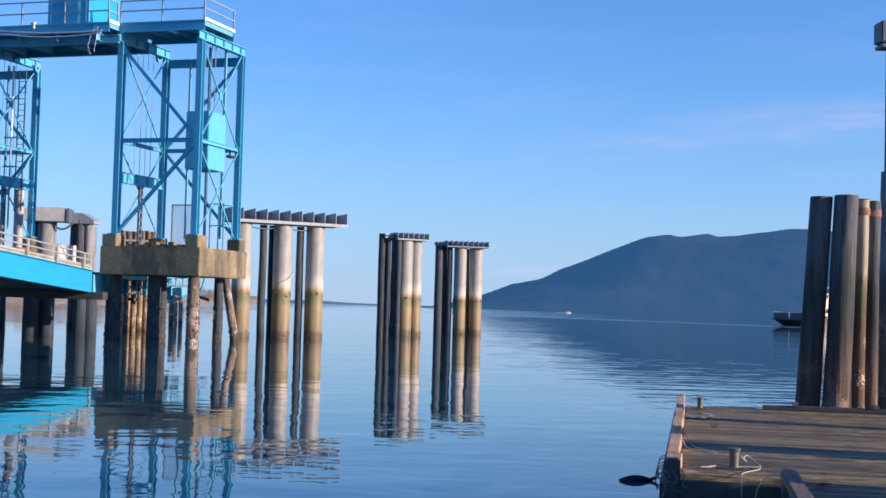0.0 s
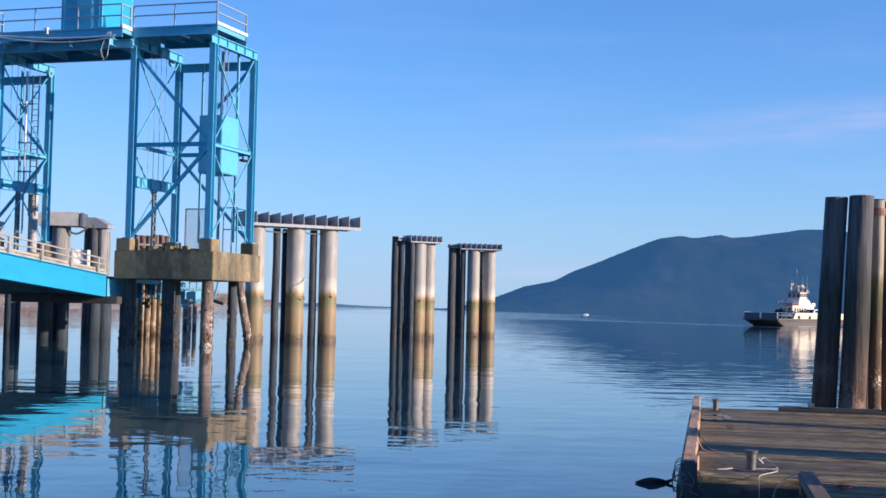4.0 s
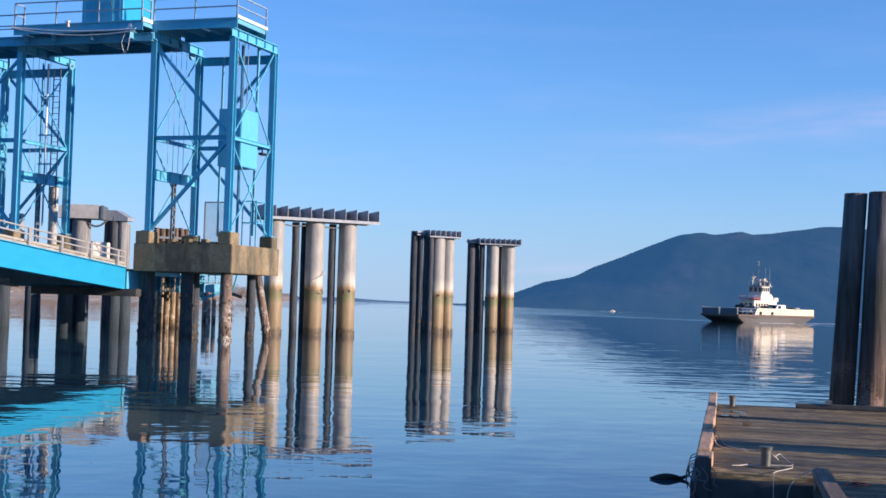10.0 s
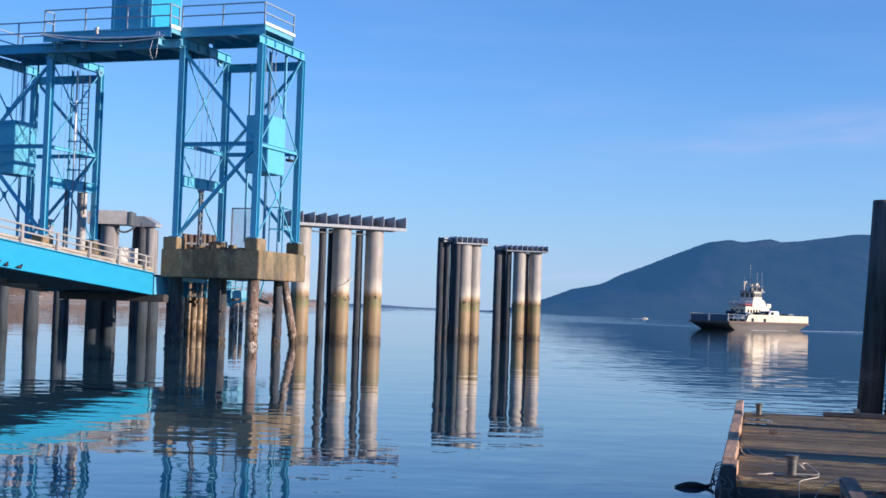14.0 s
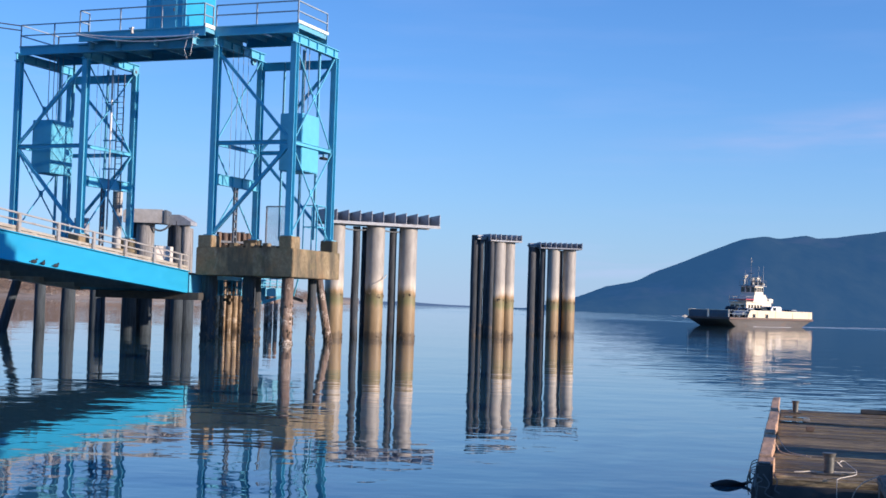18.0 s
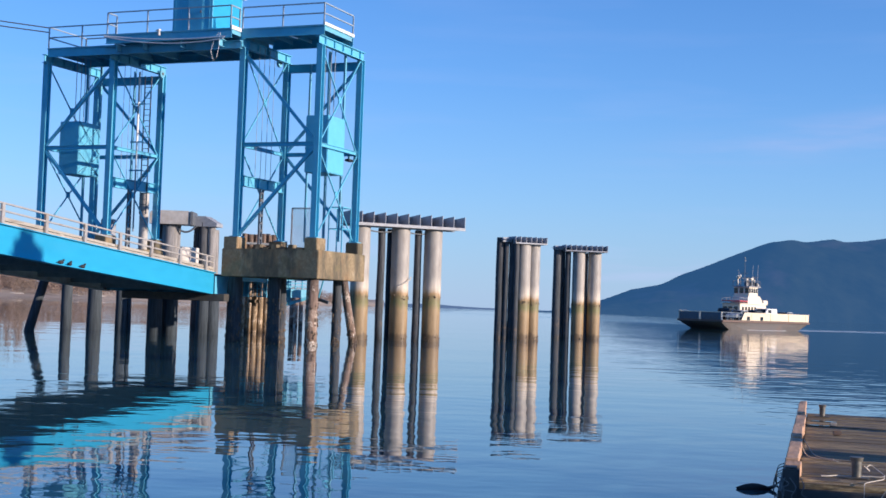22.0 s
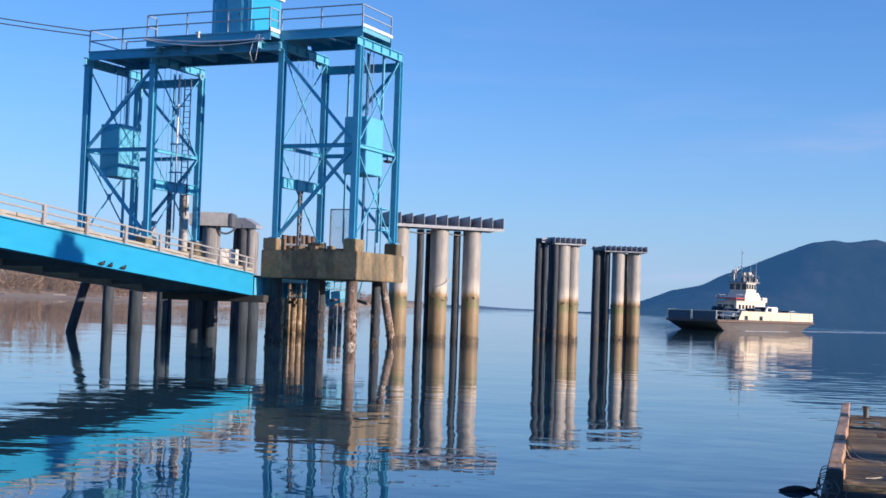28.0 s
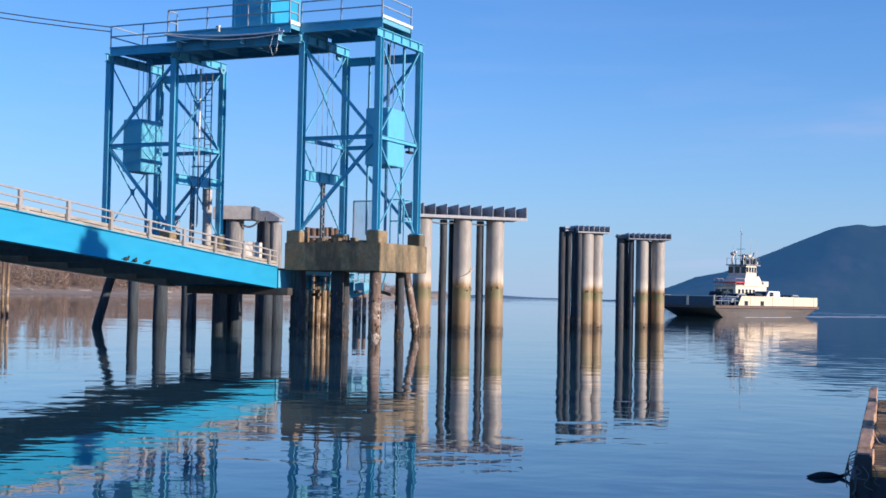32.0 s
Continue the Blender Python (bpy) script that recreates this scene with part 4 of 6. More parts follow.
# ---- the slip: towers, gantry, ramp ----
def build_tower(x_out, x_in, box_x, label, head_y=-0.25, crossed=False, z1=14.0):
    """A lift tower: four H columns, braced faces, counterweight, lift beam, cables."""
    t = thing("lift_tower", SLIP, label, "tower", "lift towers of the ferry slip")
    xs, ys = (x_out, x_in), (0.0, 4.3)
    z0, zm = 4.86, 9.37
    for x in xs:
        for y in ys:
            part("column", i_bar(B(), (x, y, z0), (x, y, z1), 0.30, 0.32, 0.035, (0, 1, 0)), BLUE, t)
            part("base_plate", box(B(), x - 0.26, y - 0.26, z0 - 0.004, x + 0.26, y + 0.26, z0 + 0.05), BLUE_DARK, t)
    lo, hi = min(xs), max(xs)
    for y in ys:
        part("face_beam", i_bar(B(), (lo + 0.16, y, zm), (hi - 0.16, y, zm), 0.16, 0.2, 0.02), BLUE, t)
    part("top_beam", i_bar(B(), (lo + 0.16, 4.3, z1 - 0.28), (hi - 0.16, 4.3, z1 - 0.28), 0.2, 0.42, 0.03), BLUE, t)
    for x in xs:
        part("side_beam", i_bar(B(), (x, 0.17, zm), (x, 4.13, zm), 0.14, 0.18, 0.02), BLUE, t)
        part("cross_head", i_bar(B(), (x, head_y, z1 + 0.225), (x, 4.55, z1 + 0.225), 0.26, 0.44, 0.035), BLUE, t)
        for k in range(5):
            y = 0.3 + k * 0.93
            part("stiffener_or_shadow_bar", box(B(), x - 0.11, y - 0.012, z1 + 0.05, x + 0.11, y + 0.012, z1 + 0.40), BLUE, t)
    # front face: falls from the inner head to the outer middle, and back to the inner foot
    inn, out = x_in, x_out
    sg = 1 if out > inn else -1
    part("brace", bar(B(), (inn + sg * 0.15, 0, z1 - 0.35), (out - sg * 0.12, 0, zm + 0.12), 0.13, 0.13), BLUE, t)
    part("brace", bar(B(), (out - sg * 0.12, 0, zm - 0.12), (inn + sg * 0.12, 0, z0 + 0.15), 0.15, 0.15), BLUE, t)
    # back face, mirrored
    part("brace", bar(B(), (out - sg * 0.15, 4.3, z1 - 0.35), (inn + sg * 0.12, 4.3, zm + 0.12), 0.13, 0.13), BLUE, t)
    part("brace", bar(B(), (inn + sg * 0.12, 4.3, zm - 0.12), (out - sg * 0.12, 4.3, z0 + 0.15), 0.13, 0.13), BLUE, t)
    # side faces: crossed angles
    for x in xs:
        for lo_z, hi_z in ((zm + 0.12, z1 - 0.05), (z0 + 0.1, zm - 0.12)):
            part("brace", bar(B(), (x + 0.03, 0.15, lo_z), (x + 0.03, 4.15, hi_z), 0.055, 0.055), BLUE, t)
            part("brace", bar(B(), (x - 0.05, 0.15, hi_z), (x - 0.05, 4.15, lo_z), 0.055, 0.055), BLUE, t)
            bm = box(B(), x - 0.02, 2.0, (lo_z + hi_z) / 2 - 0.16, x + 0.02, 2.3, (lo_z + hi_z) / 2 + 0.16)
            part("gusset", bm, BLUE, t)
    # counterweight in its guides
    bx0, bx1 = box_x
    w = part("counterweight", box(B(), bx0, 1.15, 8.12, bx1, 2.95, 10.92, 0.03), BLUE, t, "blue boxed counterweight")
    part("seam", box(B(), bx0 - 0.012, 1.138, 9.28, bx1 + 0.012, 2.962, 9.34), BLUE, w)
    # dark diagonal bars stand in for brace shadows on the lit face
    for z_a, z_b in ((8.2, 9.26), (9.36, 10.84)) if crossed else ():
        for y_a, y_b in ((1.2, 2.9), (2.9, 1.2)):
            part("stiffener_or_shadow_bar", bar(B(), (bx1 + 0.012, y_a, z_a), (bx1 + 0.012, y_b, z_b), 0.05, 0.06, (1, 0, 0)), BLUE_DARK, w)
    for gx in (bx0 + 0.18, bx1 - 0.18):
        part("guide_rail", bar(B(), (gx, 3.06, z0), (gx, 3.06, 14.4), 0.10, 0.12), BLUE_DARK, t)
    for gx, gy in ((bx0 + 0.35, 1.9), (bx1 - 0.35, 1.9), (bx0 + 0.35, 2.3), (bx1 - 0.35, 2.3)):
        part("hoist_cable", rod(B(), (gx, gy, 10.9), (gx, gy, 14.5), 0.019, n=6), RAIL_BLUE, t)
    # lift beam on the ramp's side, with its rack and cables
    ib = x_in + sg * 0.12
    lb = part("lift_beam", i_bar(B(), (ib, 0.1, 7.62), (ib, 4.1, 7.62), 0.22, 0.52, 0.03), BLUE, t, "lift beam that carries the ramp")
    for k in range(4):
        part("rib", box(B(), ib - 0.10, 0.6 + k * 0.95, 7.4, ib + 0.10, 0.63 + k * 0.95, 7.84), BLUE, lb)
    bm = B()
    for dx in (-0.13, 0.13):
        bar(bm, (ib, 2.0 + dx, 3.3), (ib, 2.0 + dx, 7.36), 0.09, 0.06)
    for k in range(11):
        bar(bm, (ib, 1.9, 3.4 + k * 0.38), (ib, 2.1, 3.4 + k * 0.38), 0.12, 0.12)
    part("rack_bar", bm, DARK_STEEL, t, "perforated steel hanger bar")
    for k in range(4):
        y = 1.2 + k * 0.5
        part("hoist_cable", rod(B(), (ib + sg * 0.05, y, 7.88), (ib + sg * 0.05, y, 14.4), 0.013, n=6), RAIL_BLUE, t)
    part("guide_rail", bar(B(), (x_in + sg * 1.55, 4.0, z0), (x_in + sg * 1.55, 4.0, 14.0), 0.09, 0.09), BLUE_DARK, t)
    xs_ = x_in - sg * 0.24
    sh = part("sheave", rod(B(), (xs_ - 0.06, 3.9, z1 - 0.02), (xs_ + 0.06, 3.9, z1 - 0.02), 0.22, n=18), BLUE_DARK, t, "dull blue cable sheave", True)
    part("hub", rod(B(), (xs_ - 0.09, 3.9, z1 - 0.02), (xs_ + 0.09, 3.9, z1 - 0.02), 0.08, n=10), DARK_STEEL, sh)
    return t


def build_right_extras():
    """Mesh gate, switch box and landing inside the outer tower."""
    g = thing("mesh_gate", SLIP, "thin steel mesh gate panel between the tower legs", "gate")
    bm = B()
    x0, x1, y, z0, z1 = -2.55, -1.3, 2.2, 4.18, 6.45
    for p, q in (((x0, y, z0), (x0, y, z1)), ((x1, y, z0), (x1, y, z1)), ((x0, y, z1), (x1, y, z1)), ((x0, y, z0 + 0.1), (x1, y, z0 + 0.1))):
        bar(bm, p, q, 0.06, 0.06)
    part("frame", bm, RAIL_GREY, g)
    bm = B()
    for k in range(1, 22):
        x = x0 + (x1 - x0) * k / 22
        bar(bm, (x, y, z0 + 0.1), (x, y, z1), 0.008, 0.008)
    for k in range(1, 34):
        z = z0 + 0.1 + (z1 - z0 - 0.1) * k / 34
        bar(bm, (x0, y, z), (x1, y, z), 0.008, 0.008)
    part("mesh", bm, RAIL_GREY, g)
    g2 = thing("ladder_cage", SLIP, "slim grey steel access frame on the pile cap", "frame")
    for x, y in ((-0.9, 3.0), (-0.9, 3.9), (-0.15, 3.0), (-0.15, 3.9)):
        part("post", bar(B(), (x, y, 4.282), (x, y, 6.6), 0.05, 0.05), BLUE, g2)
    for z in (5.5, 6.57):
        bm = B()
        bar(bm, (-0.9, 3.0, z), (-0.15, 3.0, z), 0.05, 0.05)
        bar(bm, (-0.9, 3.9, z), (-0.15, 3.9, z), 0.05, 0.05)
        bar(bm, (-0.9, 3.0, z), (-0.9, 3.9, z), 0.05, 0.05)
        bar(bm, (-0.15, 3.0, z), (-0.15, 3.9, z), 0.05, 0.05)
        part("rail", bm, BLUE, g2)
    lamp = thing("control_box", SLIP @ pose(-0.35, 4.12, 9.0), "small dark control box on the tower's side beam", "box")
    part("case", box(B(), -0.12, -0.5, -0.06, 0.12, 0.0, 0.06, 0.02), BLACK_RUBBER, lamp)
    part("bracket", box(B(), -0.05, -0.3, 0.06, 0.05, -0.2, 0.29), BLUE_DARK, lamp)


def build_left_extras():
    """White hydraulic cylinder, ladder, switch cabinet in the inner tower."""
    c = thing("lift_cylinder", SLIP, "tall white hydraulic lift cylinder with clamp collars", "cylinder")
    x, y = -12.0, 2.2
    part("barrel", rod(B(), (x, y, 9.9), (x, y, 13.6), 0.055, n=12), WHITE_STEEL, c, "", True)
    part("ram", rod(B(), (x, y, 5.2), (x, y, 9.9), 0.045, n=12), RAIL_BLUE, c, "dull blue lower rod", True)
    for z in (8.4, 9.9, 11.9, 13.3):
        part("collar", bar(B(), (x - 0.42, y, z), (x + 0.42, y, z), 0.07, 0.07), BLUE_DARK, c)
    la = thing("ladder", SLIP, "dark steel access ladder fixed in the tower", "ladder")
    for lx in (-12.5, -12.1):
        part("stile", bar(B(), (lx, 3.4, 6.2), (lx, 3.4, 13.6), 0.05, 0.05), DARK_STEEL, la)
    for k in range(24):
        part("rung", bar(B(), (-12.49, 3.4, 6.4 + k * 0.3), (-12.11, 3.4, 6.4 + k * 0.3), 0.03, 0.03), DARK_STEEL, la)
    sw = thing("switch_cabinet", SLIP, "grey switch cabinet beside the ramp railing", "cabinet")
    part("case", box(B(), -13.1, 0.9, 4.282, -12.4, 1.3, 5.75, 0.03), CAP_STEEL, sw)
    part("door", box(B(), -13.04, 0.875, 4.65, -12.46, 0.898, 5.68, 0.008), CAP_STEEL, sw)
    po = thing("guide_pile", SLIP, "grey steel guide pile behind the inner tower", "pile")
    part("shaft", rod(B(), (-12.45, 3.75, 4.285), (-12.45, 3.75, 7.35), 0.24, n=20), CONCRETE_GREY, po, "", True)


def rail_run(parent, pts, z, gap, material, h=1.1, mids=(0.55,), r=0.028):
    """Posts and rails along a polyline at height z."""
    for p, q in zip(pts, pts[1:]):
        n = max(1, round(math.dist(p, q) / gap))
        for k in range(n + 1):
            if k == n and q != pts[-1]:
                continue
            x, y = p[0] + (q[0] - p[0]) * k / n, p[1] + (q[1] - p[1]) * k / n
            part("rail_post", bar(B(), (x, y, z), (x, y, z + h - r), r * 2, r * 2), material, parent)
        for f in (*mids, h):
            part("rail", bar(B(), (*p, z + f), (*q, z + f), r * 2, r * 2), material, parent)


def build_gantry():
    """The walkway that joins the tower heads."""
    g = thing("gantry_walkway", SLIP, "blue steel walkway joining the tower heads, with handrails", "walkway")

    def deck(x0, x1, y0, y1, z, name="deck_section"):
        s = part(name, box(B(), x0, y0, z - 0.05, x1, y1, z, 0.0), BLUE_DARK, g)
        for y in (y0 + 0.06, y1 - 0.06):
            part("edge_channel", i_bar(B(), (x0, y, z - 0.265), (x1, y, z - 0.265), 0.12, 0.42, 0.02), BLUE, s)
        n = max(2, round(abs(x1 - x0) / 1.2))
        for k in range(n + 1):
            x = x0 + 0.06 + (x1 - x0 - 0.12) * k / n
            part("joist", bar(B(), (x, y0 + 0.13, z - 0.16), (x, y1 - 0.13, z - 0.16), 0.07, 0.2), BLUE_DARK, s)
        return s

    deck(-4.45, 0.12, -0.2, 2.95, 15.06)
    deck(-11.8, -4.46, -1.1, 2.6, 14.93)
    deck(-16.15, -11.81, -0.2, 2.95, 14.58)
    part("toe_plate", box(B(), 0.122, -0.2, 15.04, 0.16, 2.95, 15.18), WHITE_STEEL, g, "white toe plate")
    part("toe_plate", box(B(), -4.458, -1.1, 14.88, -4.425, -0.21, 15.06), WHITE_STEEL, g, "white toe plate")
    for x in (-5.2, -7.4, -9.6, -11.2):
        part("hanger_beam", i_bar(B(), (x, -1.0, 14.28), (x, 2.5, 14.28), 0.16, 0.36, 0.02), BLUE_DARK, g)
    for y in (-0.55, 2.2):
        part("main_beam", i_bar(B(), (-12.2, y, 14.2), (-4.2, y, 14.2), 0.26, 0.4, 0.03), BLUE_DARK, g)
    rail_run(g, [(-4.4, -0.16), (0.09, -0.16), (0.09, 2.9)], 15.06, 2.3, RAIL_BLUE, 1.04)
    rail_run(g, [(-4.52, -0.25), (-4.52, -1.06), (-11.75, -1.06), (-11.75, -0.3)], 14.93, 2.7, RAIL_BLUE)
    rail_run(g, [(-11.9, -0.16), (-16.1, -0.16), (-16.1, 2.9)], 14.58, 2.1, RAIL_BLUE)
    rail_run(g, [(-16.1, 2.9), (-11.9, 2.9)], 14.58, 2.1, RAIL_BLUE)
    # strip light brackets and conduits
    part("strut", bar(B(), (-2.1, -0.1, 14.72), (-1.35, -0.12, 14.45), 0.06, 0.06), WHITE_STEEL, g)
    part("conduit", string(B(), sag((-11.85, -1.2, 14.84), (-4.75, -1.2, 14.5), 0.16, 14), 0.03), CABLE_LIGHT, g, "pale sagging conduit")
    part("hanging_loop", string(B(), [(-5.1, -1.2, 14.7), (-5.35, -1.2, 14.3), (-5.5, -1.2, 13.8), (-5.35, -1.2, 13.35), (-5.15, -1.2, 13.5), (-5.05, -1.2, 14.1), (-5.0, -1.2, 14.7)], 0.011), CABLE_LIGHT, g, "loop of pale cable")
    part("conduit", string(B(), sag((-11.8, -1.25, 14.8), (-4.8, -1.22, 14.4), 0.3, 14), 0.025), CABLE_LIGHT, g, "pale conduit")
    lamp = part("lamp_bracket", bar(B(), (-8.75, -1.12, 14.98), (-8.35, -1.4, 14.95), 0.10, 0.06), WHITE_STEEL, g, "white floodlight bracket")
    part("lamp_head", rod(B(), (-8.4, -1.4, 14.66), (-8.4, -1.4, 14.92), 0.08, 0.06, 10), RAIL_GREY, lamp)
    # the hoist house
    h = thing("hoist_house", SLIP, "small blue metal-clad hoist house on the gantry walkway", "house")
    x0, x1, y0, y1, z0, z1 = -8.35, -6.05, -0.35, 2.4, 14.932, 17.15
    part("front_wall", box(B(), x0, y0, z0, x1, y0 + 0.06, z1), BLUE, h)
    part("back_wall", box(B(), x0, y1 - 0.06, z0, x1, y1, z1), BLUE, h)
    part("side_wall", box(B(), x1 - 0.06, y0 + 0.061, z0, x1 - 0.002, y1 - 0.061, z1), BLUE_GIRDER, h)
    part("side_wall", box(B(), x0 + 0.002, y0 + 0.061, z0, x0 + 0.06, y1 - 0.061, z1), BLUE, h)
    part("roof", box(B(), x0 - 0.15, y0 - 0.15, z1 + 0.002, x1 + 0.15, y1 + 0.15, z1 + 0.17, 0.02), WHITE_STEEL, h, "pale flat roof with deep edge")
    d = part("door", box(B(), x0 + 0.9, y0 - 0.03, z0 + 0.03, x0 + 1.75, y0 - 0.002, z0 + 2.0), BLUE, h)
    part("handle", box(B(), x0 + 1.62, y0 - 0.07, z0 + 0.98, x0 + 1.68, y0 - 0.03, z0 + 1.1), DARK_STEEL, d)
    for k in range(7):
        x = x0 + 0.15 + k * 0.33
        part("wall_rib", box(B(), x - 0.015, y0 - 0.012, z0 + 0.02, x + 0.015, y0 - 0.001, z1 - 0.02), BLUE, h)
    # overhead lines from the shore
    for k, (z, dz) in enumerate(((15.66, 0.0), (15.42, -0.45))):
        ln = thing("overhead_line", SLIP, "dark overhead power line running to the walkway", "cable", "overhead lines")
        part("strand", string(B(), sag((-16.1, -0.1, z), (-46.0, -16.0, 22.5 + dz), 1.0, 16), 0.03), CABLE, ln)


def build_pile_caps():
    cap = thing("pile_cap", SLIP, "stained tan concrete pile cap with column pedestals", "pile cap", "concrete pile caps")
    part("slab", box(B(), -4.84, -0.5, 2.93, 0.44, 4.5, 4.28, 0.03), CONCRETE, cap)
    for x in (-0.02, -4.35):
        for y in (0.0, 4.3):
            px0, px1 = (x - 0.34, x + 0.34) if x > -1 else (x - 0.44, x + 0.32)
            py0, py1 = (y - 0.46, y + 0.44) if y < 1 else (y - 0.45, y + 0.19)
            part("pedestal", box(B(), px0, py0, 4.282, px1, py1, 4.855, 0.03), CONCRETE, cap)
    for k in range(9):
        part("bearing_plate", box(B(), -4.3 + k * 0.46, 0.9, 4.282, -4.02 + k * 0.46, 1.3, 4.45 + 0.12 * (k % 2), 0.01), CONCRETE, cap)
    copy_thing(cap, unscaled(SLIP @ pose(-12.05, 0, 0)))
    nb = [(-0.05, 0.0, 0.26), (-4.5, 0.3, 0.33), (-2.33, 0.35, 0.29), (-2.95, 2.2, 0.2), (-0.8, 4.0, 0.21)]
    for i, (x, y, r) in enumerate(nb):
        w = SLIP @ Vector((x, y, 0))
        barnacle_crust(timber_pile(w.x, w.y, 2.95, r, "dark barnacled timber pile under the concrete cap", "timber piles under the pile cap", 100 + i, material=BARNACLED if i == 0 else TIMBER_DARK), r, 700 + i, 1.9)
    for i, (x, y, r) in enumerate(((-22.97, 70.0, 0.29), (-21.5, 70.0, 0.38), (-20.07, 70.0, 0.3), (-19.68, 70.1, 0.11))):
        timber_pile(x, y, 2.95, r, "dark timber pile under the inner concrete cap", "timber piles under the pile cap", 130 + i, material=TIMBER_SHADED)
    # raking pile at the outer corner
    barnacle_crust(timber_pile(-6.95, 61.7, 2.9, 0.19, "leaning barnacled timber pile beside the concrete cap", "timber piles under the pile cap", 160, lean=(-0.52, 0.0), material=BARNACLED), 0.2, 720, 1.2, -0.52)
    # a close bundle of bleached piles behind the cap; sunlit tan is in their colour
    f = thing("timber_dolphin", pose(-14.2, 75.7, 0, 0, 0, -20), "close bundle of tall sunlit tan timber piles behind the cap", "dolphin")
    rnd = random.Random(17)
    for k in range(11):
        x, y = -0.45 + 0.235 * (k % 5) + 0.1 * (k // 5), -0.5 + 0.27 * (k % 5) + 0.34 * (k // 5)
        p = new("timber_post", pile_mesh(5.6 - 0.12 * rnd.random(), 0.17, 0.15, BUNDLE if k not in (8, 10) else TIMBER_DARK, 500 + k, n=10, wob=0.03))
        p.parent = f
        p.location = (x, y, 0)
    part("binding", bar(B(), (-0.42, -0.72, 5.0), (0.72, 0.58, 5.0), 0.05, 0.12), DARK_STEEL, f, "dark cable binding")


def build_ramp():
    """The vehicle ramp: two plate girders, deck, kerbs and rails, rising to the shore."""
    ramp = NEARER @ pose(-14.22, 65.09, 0, 0, 0, -10.7) @ pose(5.12, 0.7, 0)
    r = thing("vehicle_ramp", ramp, "bright blue steel vehicle ramp with cream kerbs and grey railings", "ramp")

    def zt(y):
        return 3.05 + 0.0572 * (-y - 0.7)

    y0, y1, xn, xf = -0.7, -52.0, -5.12, -10.75

    def run(x0, x1, a, b, ya=y0, yb=y1):
        bm = B()
        vs = [bm.verts.new((x, y, zt(y) + z)) for y in (ya, yb) for x, z in ((x0, a), (x1, a), (x1, b), (x0, b))]
        for f in ((0, 1, 2, 3), (7, 6, 5, 4), (0, 4, 5, 1), (1, 5, 6, 2), (2, 6, 7, 3), (3, 7, 4, 0)):
            bm.faces.new([vs[i] for i in f])
        bmesh.ops.recalc_face_normals(bm, faces=bm.faces)
        return bm

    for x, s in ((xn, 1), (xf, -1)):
        # the far girder takes the shaded tone
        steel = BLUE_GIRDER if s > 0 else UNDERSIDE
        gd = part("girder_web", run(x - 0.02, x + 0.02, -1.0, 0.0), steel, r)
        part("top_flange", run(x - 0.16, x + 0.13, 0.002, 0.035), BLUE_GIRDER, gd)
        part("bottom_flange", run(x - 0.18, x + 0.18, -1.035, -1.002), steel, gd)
        k = part("kerb", run(x - 0.26, x + 0.03, 0.037, 0.135), KERB, r, "cream-painted timber kerb")
        for i in range(10):
            a, c = y0 - i * 5.13, max(y1, y0 - (i + 1) * 5.13)
            part("kerb_timber", run(x - 0.28, x + 0.0 + 0.015 * (i % 2), 0.165, 0.285 - 0.012 * (i % 3), a - 0.02, c + 0.02), KERB, k)
            for f in (0.15, 0.5, 0.85):
                ym = a + (c - a) * f
                part("kerb_block", box(B(), x - 0.24, ym - 0.15, zt(ym) + 0.126, x - 0.02, ym + 0.15, zt(ym) + 0.174), KERB, k)
        n = 17
        for i in range(n):
            y = -1.85 - i * 2.965
            z = zt(y)
            part("rail_post", box(B(), x + 0.05, y - 0.1, z + 0.037, x + 0.13, y + 0.1, z + 0.77), RAIL_GREY, r)
        for f in (0.49, 0.76):
            part("rail", run(x + 0.055, x + 0.115, f - 0.035, f + 0.025, -1.0), RAIL_GREY, r)
    part("end_plate", box(B(), xf + 0.03, y0 - 0.04, 2.05, xn - 0.03, y0, 3.0), BLUE_DARK, r)
    part("deck", run(xf + 0.03, xn - 0.21, -0.08, 0.03), DARK_STEEL, r, "dark road deck")
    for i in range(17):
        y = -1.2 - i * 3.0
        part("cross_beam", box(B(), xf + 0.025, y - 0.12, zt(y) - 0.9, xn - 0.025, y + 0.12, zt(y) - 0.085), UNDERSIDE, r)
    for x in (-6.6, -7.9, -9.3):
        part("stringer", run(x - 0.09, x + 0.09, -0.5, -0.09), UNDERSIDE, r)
    # the hinged lip beyond the tower, in the shade of the caps
    lip = thing("ramp_lip", SLIP, "dull blue hinged steel lip beyond the ramp end", "ramp")
    part("lip_plate", box(B(), -10.3, -0.68, 2.95, -5.5, 5.2, 3.03), DARK_STEEL, lip)
    for x in (-10.3, -8.7, -7.1, -5.5):
        part("lip_beam", box(B(), x - 0.07, -0.68, 2.76, x + 0.07, 5.2, 2.948), BLUE_DARK, lip)
    part("end_beam", box(B(), -9.7, -1.15, 1.70, -4.35, -0.52, 2.06, 0.02), FASCIA, r, "dark end floor beam")
    part("girder_end", box(B(), -5.2, -0.62, 1.85, -5.08, 1.1, 2.9), BLUE, lip, "bright blue end plate")
    # latch frame seen below the outer cap
    m = thing("latch_frame", SLIP, "bright blue steel latch frame below the pile cap", "frame")
    y0 = 4.645
    def standing(p, q, z0, z1, t=0.03):
        """An upright plate between two plan points."""
        n = Vector((q[1] - p[1], p[0] - q[0])).normalized() * t
        return prism(B(), [p, q, (q[0] - n.x, q[1] - n.y), (p[0] - n.x, p[1] - n.y)], "z", z0, z1)
